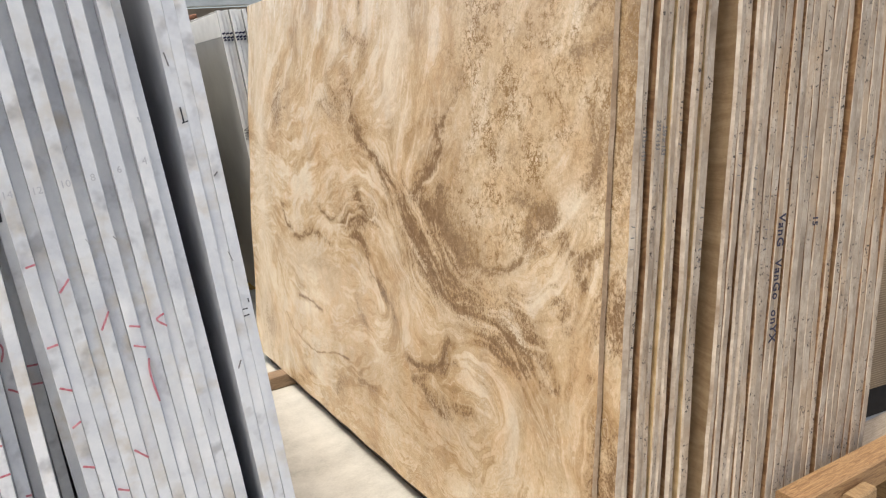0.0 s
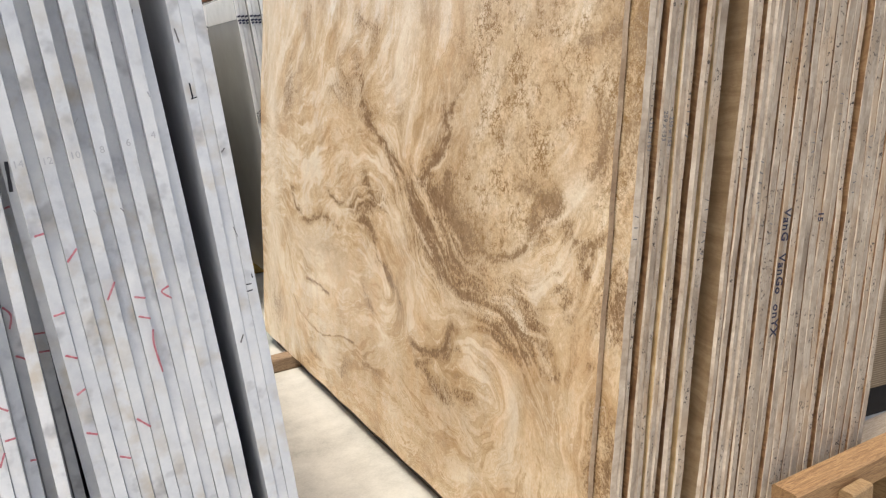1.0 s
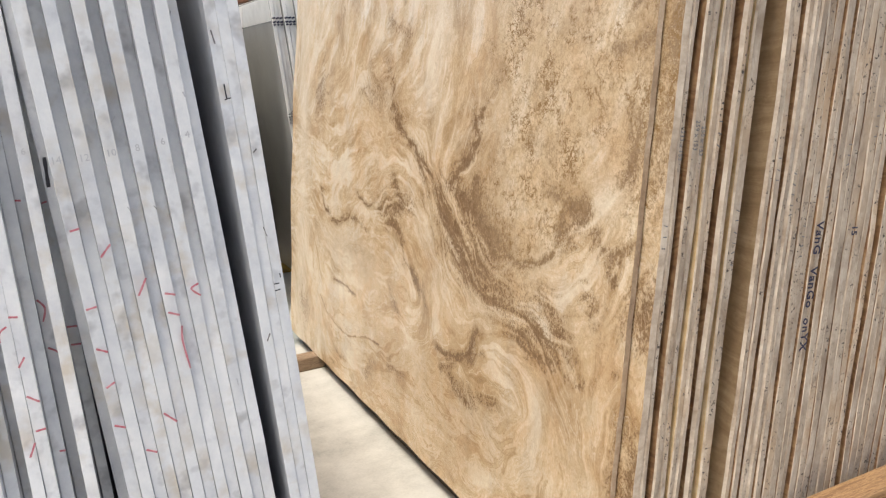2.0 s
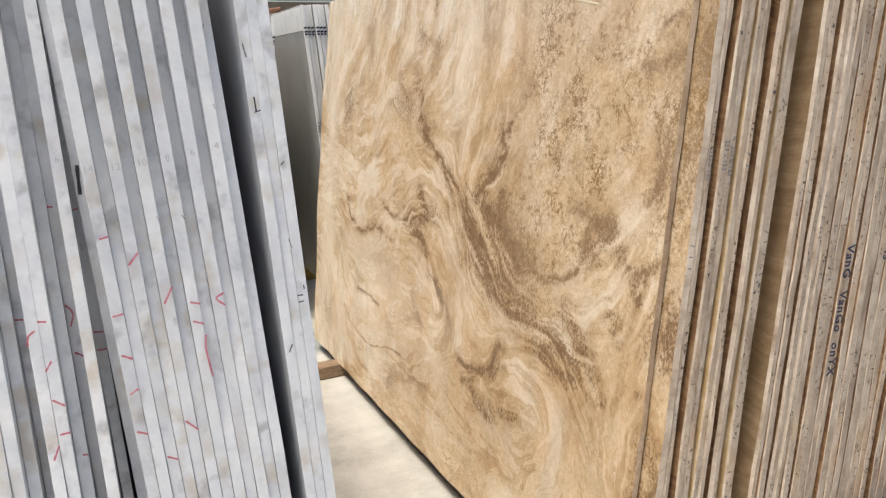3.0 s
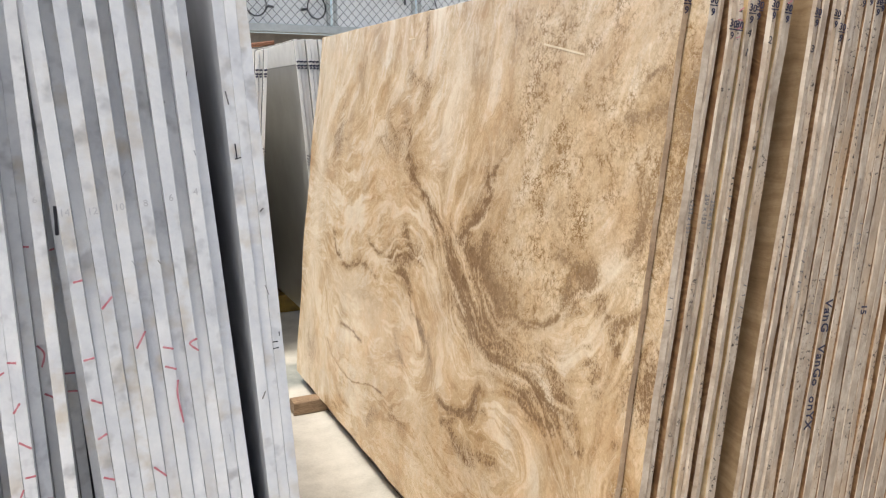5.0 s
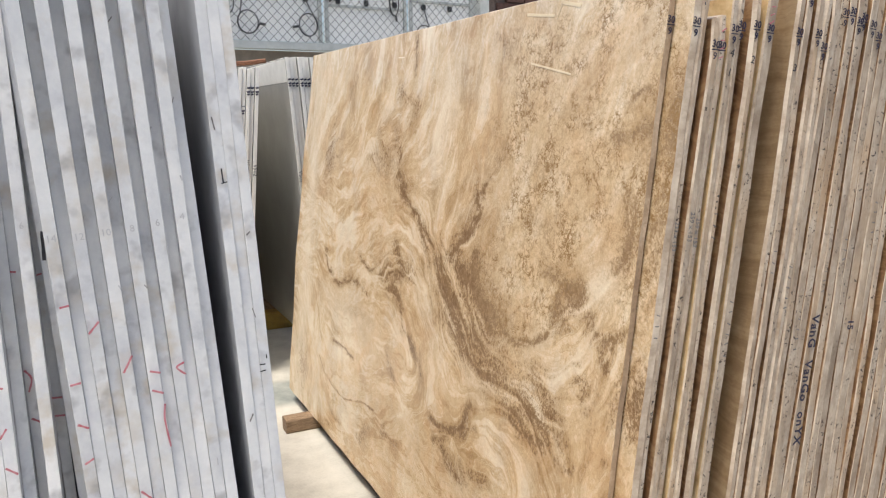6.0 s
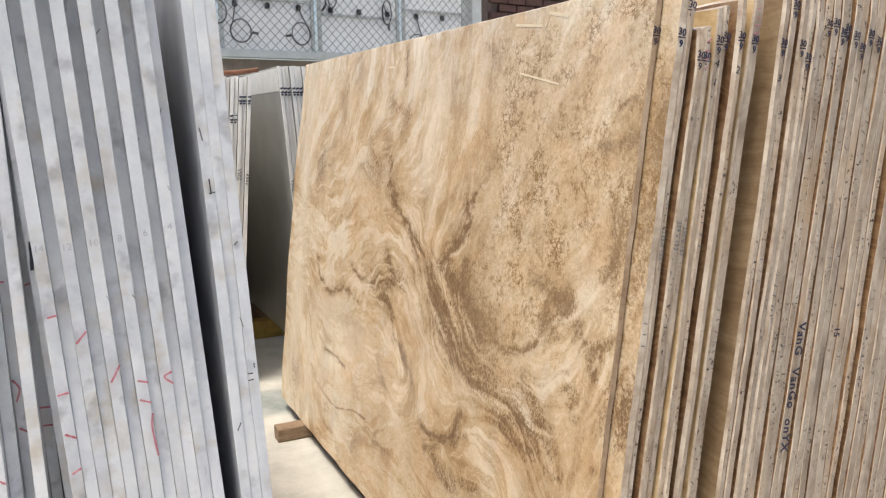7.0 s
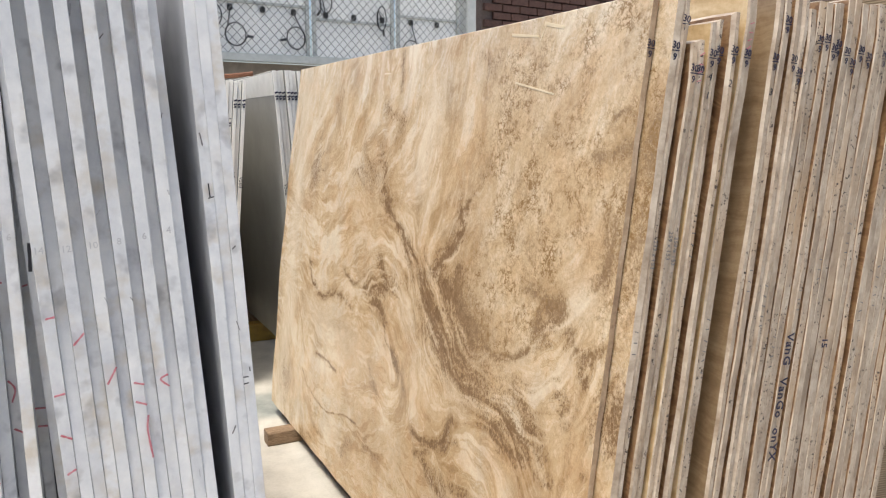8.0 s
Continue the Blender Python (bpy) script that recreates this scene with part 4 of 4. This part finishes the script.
def marble(x, lean, yn, slant, seed, thick=0.0155, label="white marble slab with a rough sawn end"):
    """x: the middle of the slab 1.05 m over the floor. slant: how far its end runs out per metre of height."""
    z0, z1 = -0.99, 0.56
    ob = part("marble_slab", slab_bm(-thick / 2, thick / 2, slab_outline(-slant * z0, 2.0, z0, z1, seed, 0.0016, slant=-slant * (z1 - z0)), 0.0007), [MARBLE_FACE, MARBLE_EDGE])
    ob.matrix_world = pose(x, yn, 1.05, 0, lean, 0)
    white.append((x, lean, yn, slant, ob))
    return tagged(ob, label, "stone slab", WHITE, "thing")


# a pack whose ends step in and out, a loose trio beside it and a shaded pack beyond
for k in range(12):
    marble(-0.8615 + 0.01573 * k, -3.1 - 0.068 * k, -2.378 if k % 2 == 0 else -2.366, 0.034 if k % 2 == 0 else -0.016, 100 + k,
           label="stained white marble slab with a rough end" if k == 0 else "white marble slab with a rough sawn end")
for v in white[11][4].data.vertices:
    if v.co.y < 0.15 and -0.47 < v.co.z < -0.33:
        v.co.y += 0.02 + 0.012 * math.sin(v.co.z * 90)
for k in range(3):
    marble(-0.6484 + 0.0147 * k, -3.15 - 0.05 * k, -2.375, 0.004, 130 + k, 0.0146, "grey-clouded white marble slab standing loose from the pack")
marble(-0.8882, -1.7, -2.24, -0.02, 140, 0.0145, "white marble slab set back in shade")
marble(-0.8758, -2.85, -2.26, -0.03, 141, 0.0145, "white marble slab set back in shade")
for k in range(11):
    marble(-0.9015 - 0.0156 * k, -1.15 + 0.1 * k, (-2.292, -2.242, -2.257, -2.295)[k % 4], (-0.1, -0.05, -0.12, -0.08)[k % 4], 150 + k)


def white_mark(pts, w=0.0027, mat=RED, name="crayon_mark"):
    """A line on the end of whichever slab lies there."""
    cx, cz = sum(p[0] for p in pts) / len(pts), sum(p[1] for p in pts) / len(pts)
    best = min(white, key=lambda s: abs(cx - s[0] - math.tan(radians(s[1])) * (cz - 1.05)))
    x, lean, yn, slant, ob = best
    inv = ob.matrix_world.inverted()
    loc = [inv @ Vector((a, yn, b)) for a, b in pts]
    zc = sum(p.z for p in loc) / len(loc)
    loc = [(min(max(p.x, -0.0085), 0.0085), p.z) for p in loc]
    stroke(name, loc, -slant * zc - 0.0032, w, mat, ob)


for pts in (
    [(-0.837, 1.052), (-0.824, 1.067)], [(-0.8, 0.994), (-0.794, 1.005), (-0.788, 1.016)], [(-0.768, 0.991), (-0.755, 0.987)],
    [(-0.724, 0.997), (-0.734, 0.991), (-0.723, 0.98)], [(-0.767, 0.964), (-0.753, 0.958)], [(-0.752, 0.942), (-0.754, 0.921), (-0.749, 0.881)],
    [(-0.864, 0.987), (-0.851, 0.989)], [(-0.86, 0.933), (-0.847, 0.926)], [(-0.856, 0.877), (-0.845, 0.883)], [(-0.791, 0.823), (-0.776, 0.807)],
    [(-0.854, 0.822), (-0.841, 0.816)], [(-0.82, 0.776), (-0.807, 0.769)], [(-0.867, 1.09), (-0.856, 1.092)],
):
    white_mark(pts)
for pts in (
    [(-0.991, 0.967), (-0.976, 0.966)], [(-0.975, 0.943), (-0.969, 0.956), (-0.96, 0.963)], [(-0.957, 0.975), (-0.945, 0.973)],
    [(-0.922, 0.978), (-0.914, 0.965), (-0.919, 0.946)], [(-0.892, 0.931), (-0.878, 0.93)], [(-0.89, 0.904), (-0.877, 0.903)],
    [(-0.919, 0.908), (-0.9, 0.897), (-0.9, 0.874)], [(-0.955, 0.906), (-0.946, 0.919)], [(-0.952, 0.866), (-0.938, 0.855)],
    [(-0.949, 0.816), (-0.936, 0.817)], [(-0.961, 0.783), (-0.951, 0.802)], [(-0.927, 0.77), (-0.915, 0.769)],
    [(-0.93, 1.117), (-0.919, 1.116)], [(-0.903, 1.108), (-0.888, 1.111)],
):
    white_mark(pts)
white_mark([(-0.8815, 1.172), (-0.8825, 1.132)], 0.005, BLACK_INK, "marker_stroke")
white_mark([(-0.659, 1.254), (-0.6575, 1.235)], 0.0018, BLACK_INK, "marker_stroke")
white_mark([(-0.66, 1.234), (-0.652, 1.236)], 0.0015, BLACK_INK, "marker_stroke")
for pts in ([(-0.623, 0.977), (-0.6155, 0.977)], [(-0.623, 0.967), (-0.615, 0.968)], [(-0.6135, 0.991), (-0.613, 0.985)]):
    white_mark(pts, 0.0015, BLACK_INK, "marker_stroke")
rnd = random.Random(9)
for k in range(14):
    x0, z0 = rnd.choice((-0.65, -0.64, -0.625, -0.7, -0.73, -0.76, -0.79)), rnd.uniform(0.8, 1.52)
    white_mark([(x0 - 0.0555 * (z0 - 1.05), z0), (x0 - 0.0555 * (z0 - 1.05) + rnd.uniform(-0.005, 0.006), z0 + rnd.uniform(0.004, 0.018))], rnd.uniform(0.001, 0.0022), PENCIL if k % 2 else FAINT, "scuff")
for body, x, z in (("4", -0.714, 1.196), ("6", -0.744, 1.19), ("8", -0.775, 1.185), ("10", -0.807, 1.182), ("12", -0.84, 1.179), ("14", -0.867, 1.179), ("6", -0.899, 1.185)):
    sx, lean, yn, slant, ob = min(white, key=lambda s: abs(x - s[0] - math.tan(radians(s[1])) * (z - 1.05)))
    text_part("pencil_number", body, 0.0125, facing(0, -slant * (z - 1.05) - 0.0035, z - 1.055), FAINT, ob)
for x in (-0.98, -0.72):
    timber(-1.1, -0.5, -2.2 if x < -0.8 else -0.5, -2.1 if x < -0.8 else -0.4, 0.0, 0.058, OLD_WOOD, int(-x * 100), "weathered timber bearer under the marble slabs on the floor")


# ---- the rack behind: cream slabs on one side, grey on the other ----
BACK = "slabs on the steel rack"
back_slabs = []
for k in range(7):
    ob = part("grey_slab", slab_bm(0, 0.018, slab_outline(0, 2.6, 0, 1.49, 200 + k, 0.0015)), [GREY_FACE, CREAM_EDGE])
    ob.matrix_world = pose(0.258 + 0.0205 * k, 0.43 + 0.01 * (k % 3), 0.112, 0, -3.8, 0)
    tagged(ob, "polished grey stone slab with a pale sawn edge", "stone slab", BACK, "thing")
    back_slabs.append((ob, 1.38, 0.009))
for k in range(7):
    ob = part("cream_slab", slab_bm(-0.018, 0, slab_outline(0, 2.6, 0, 1.44 - 0.004 * (k % 3), 220 + k, 0.0015)), [GREY_FACE, CREAM_EDGE])
    ob.matrix_world = pose(-0.091 - 0.0205 * k, 0.43 + 0.012 * (k % 2), 0.112, 0, 4.9, 0)
    tagged(ob, "cream stone slab with a pale sawn edge", "stone slab", BACK, "thing")
    back_slabs.append((ob, 1.34 if k < 3 else 1.25, -0.009))
# thin paler strip along the top of the first grey face
part("protective_film", solid(-0.0012, -0.0002, 0.012, 1.6, 1.37, 1.482), CREAM_EDGE, back_slabs[0][0], "pale strip along the top of the grey face")
for k, (ob, z, c) in enumerate(back_slabs):
    for zz, half in ((z, 0.007), (z - 0.019, 0.007), (z - 0.031, 0.005)):
        stroke("marker_bar", [(c - half, zz), (c + half, zz + 0.004)], -0.0022, 0.009, BLUE_INK, ob)
    if k % 3 != 2:
        text_part("code_writing", "V502", 0.028, facing(c - 0.006, -0.0022, z - 0.48 + 0.012 * k, 90), BLACK_INK, ob)

rack = new("slab_rack")
rack.matrix_world = pose(0.085, 0, 0)
tagged(rack, "yellow painted steel slab rack standing on the floor", "rack")
for y in (1.28, 2.6):
    part("crossbeam", solid(-0.42, 0.5, y, y + 0.1, 0.0, 0.108, bevel=0.006), YELLOW, rack)
    for s in (-1, 1):
        part("leg", tube(bmesh.new(), [(0.12 * s, y + 0.55 - 0.1 * (y > 2), 0.05), (0.03 * s, y + 0.55 - 0.1 * (y > 2), 1.35)], 0.022, 8), YELLOW, rack)
part("ridge", tube(bmesh.new(), [(0, 1.75, 1.36), (0, 3.1, 1.36)], 0.022, 8), YELLOW, rack)
for x in (-0.2, 0.2):
    part("side_rail", solid(x - 0.03, x + 0.03, 1.38, 3.2, 0.0, 0.09, bevel=0.004), OLD_WOOD, rack)

stick = tube(bmesh.new(), [(-0.13, 0.52, 1.566), (-0.02, 0.53, 1.572), (0.08, 0.5, 1.584)], 0.011, 6)
tagged(part("wood_stick", stick, RED_WOOD), "thin reddish wooden stick lying across the slab tops", "stick")


# ---- fence with backing panels ----
fence = new("fence")
fence.matrix_world = FENCE
tagged(fence, "chain-link fence with galvanised posts and a bottom rail", "fence")
part("bottom_rail", solid(-3.0, 2.2, -0.04, 0.04, 1.795, 1.85, bevel=0.004), GALV, fence)
for x in (-1.6, -0.8):
    part("post", solid(x - 0.03, x + 0.03, -0.03, 0.03, 1.85, 3.2, bevel=0.006), GALV, fence)
part("corner_post", solid(2.2, 2.3, -0.06, 0.06, 0.0, 3.2, bevel=0.006), GALV, fence)
bm = bmesh.new()
pitch = 0.072
for s in (-1, 1):
    x = -3.9
    while x < 3.2:
        a, b = (x, 1.85), (x + s * 1.35, 3.2)
        lo, hi = -2.0, 2.2
        t0, t1 = sorted(((lo - a[0]) / (b[0] - a[0]), (hi - a[0]) / (b[0] - a[0])))
        t0, t1 = max(t0, 0), min(t1, 1)
        if t1 > t0:
            tube(bm, [(a[0] + (b[0] - a[0]) * t, -0.045 - 0.003 * s, a[1] + (b[1] - a[1]) * t) for t in (t0, t1)], 0.0021, 4)
        x += pitch
part("chain_link_mesh", bm, WIRE, fence)

# white panels behind the mesh, their clips and looped leads
def lead(panel, start, centre, rx, rz, end, turn=1, first=0.6):
    """A black lead from its clip round one loop to a loose plug."""
    pts = [(start[0], 0.012, start[1])]
    last = math.atan2((end[1] - centre[1]) / rz, (end[0] - centre[0]) / rx) - turn * 0.5
    sweep = ((last - math.pi * first) * turn) % math.tau
    sweep += math.tau if sweep < 4.5 else 0.0
    for q in range(25):
        a = math.pi * first + turn * sweep * q / 24
        pts.append((centre[0] + rx * math.cos(a), 0.006 - 0.0005 * q, centre[1] + rz * math.sin(a)))
    pts.append((end[0], -0.008, end[1]))
    part("lead", tube(bmesh.new(), pts, 0.0046, 6), BLACK, panel)
    d = (Vector(end) - Vector(centre)).normalized() * 0.045
    part("plug", tube(bmesh.new(), [(end[0], -0.008, end[1]), (end[0] + d.x, -0.008, end[1] + d.y)], 0.0095, 6), BLACK, panel)


PANELS = (
    (-0.8, -0.03, 2.21, (-0.65, -0.4, -0.14), ((-0.03, (-0.02, 2.11), 0.06, 0.08, (-0.06, 2.02), 1),)),
    (-0.01, 0.735, 2.21, (0.109, 0.358, 0.606), ((0.109, (0.14, 1.985), 0.078, 0.082, (0.225, 1.975), 1), (0.606, (0.615, 1.985), 0.075, 0.083, (0.53, 1.97), -1))),
    (0.765, 1.5, 2.13, (0.877, 1.126, 1.388), ((0.877, (0.874, 2.27), 0.05, 0.08, (0.82, 2.2), 1), (1.388, (1.375, 2.185), 0.042, 0.095, (1.385, 2.09), 1))),
    (1.53, 2.17, 2.21, (1.667, 1.932), ((1.667, (1.66, 1.95), 0.08, 0.08, (1.56, 1.92), -1),)),
)
for x0, x1, zr, clips, leads in PANELS:
    panel = new("backing_panel")
    panel.matrix_world = FENCE
    tagged(panel, "white backing panel with metal frame and black looped leads", "panel", "panels behind the fence")
    part("sheet", solid(x0, x1, 0.03, 0.04, 1.86, 3.15), PANEL, panel)
    for a in (x0, x1 - 0.028):
        part("frame", solid(a, a + 0.028, 0.012, 0.0295, 1.86, 3.15, bevel=0.002), GALV, panel)
    for z in (zr, zr + 0.45):
        part("frame_rail", solid(x0 + 0.03, x1 - 0.03, 0.012, 0.0295, z, z + 0.02, bevel=0.002), GALV, panel)
    for cx in clips:
        for z in (2.175, 2.62):
            part("clip", solid(cx - 0.017, cx + 0.017, 0.002, 0.0295, z - 0.022, z + 0.022, bevel=0.005), BLACK, panel)
    for sx, centre, rx, rz, end, turn in leads:
        lead(panel, (sx, 2.165), centre, rx, rz, end, turn, 0.75 if turn > 0 else 0.25)

# brick wall beyond the fence's corner
brick_wall = part("wall_brick", solid(2.42, 14.0, 0.02, 0.2, 0.0, 3.4), MORTAR)
brick_wall.matrix_world = FENCE
tagged(brick_wall, "red-brown brick wall in shade", "wall", kind="structure")
proto = mesh_of(solid(0, 0.2, -0.012, 0.02, 0, 0.06, bevel=0.004), "brick", BRICK)
for r in range(18):
    z = 1.78 + 0.07 * r
    for c in range(14):
        b = new("brick", proto)
        b.parent = brick_wall
        b.location = (2.43 + 0.21 * c + (0.105 if r % 2 else 0), 0.0, z)
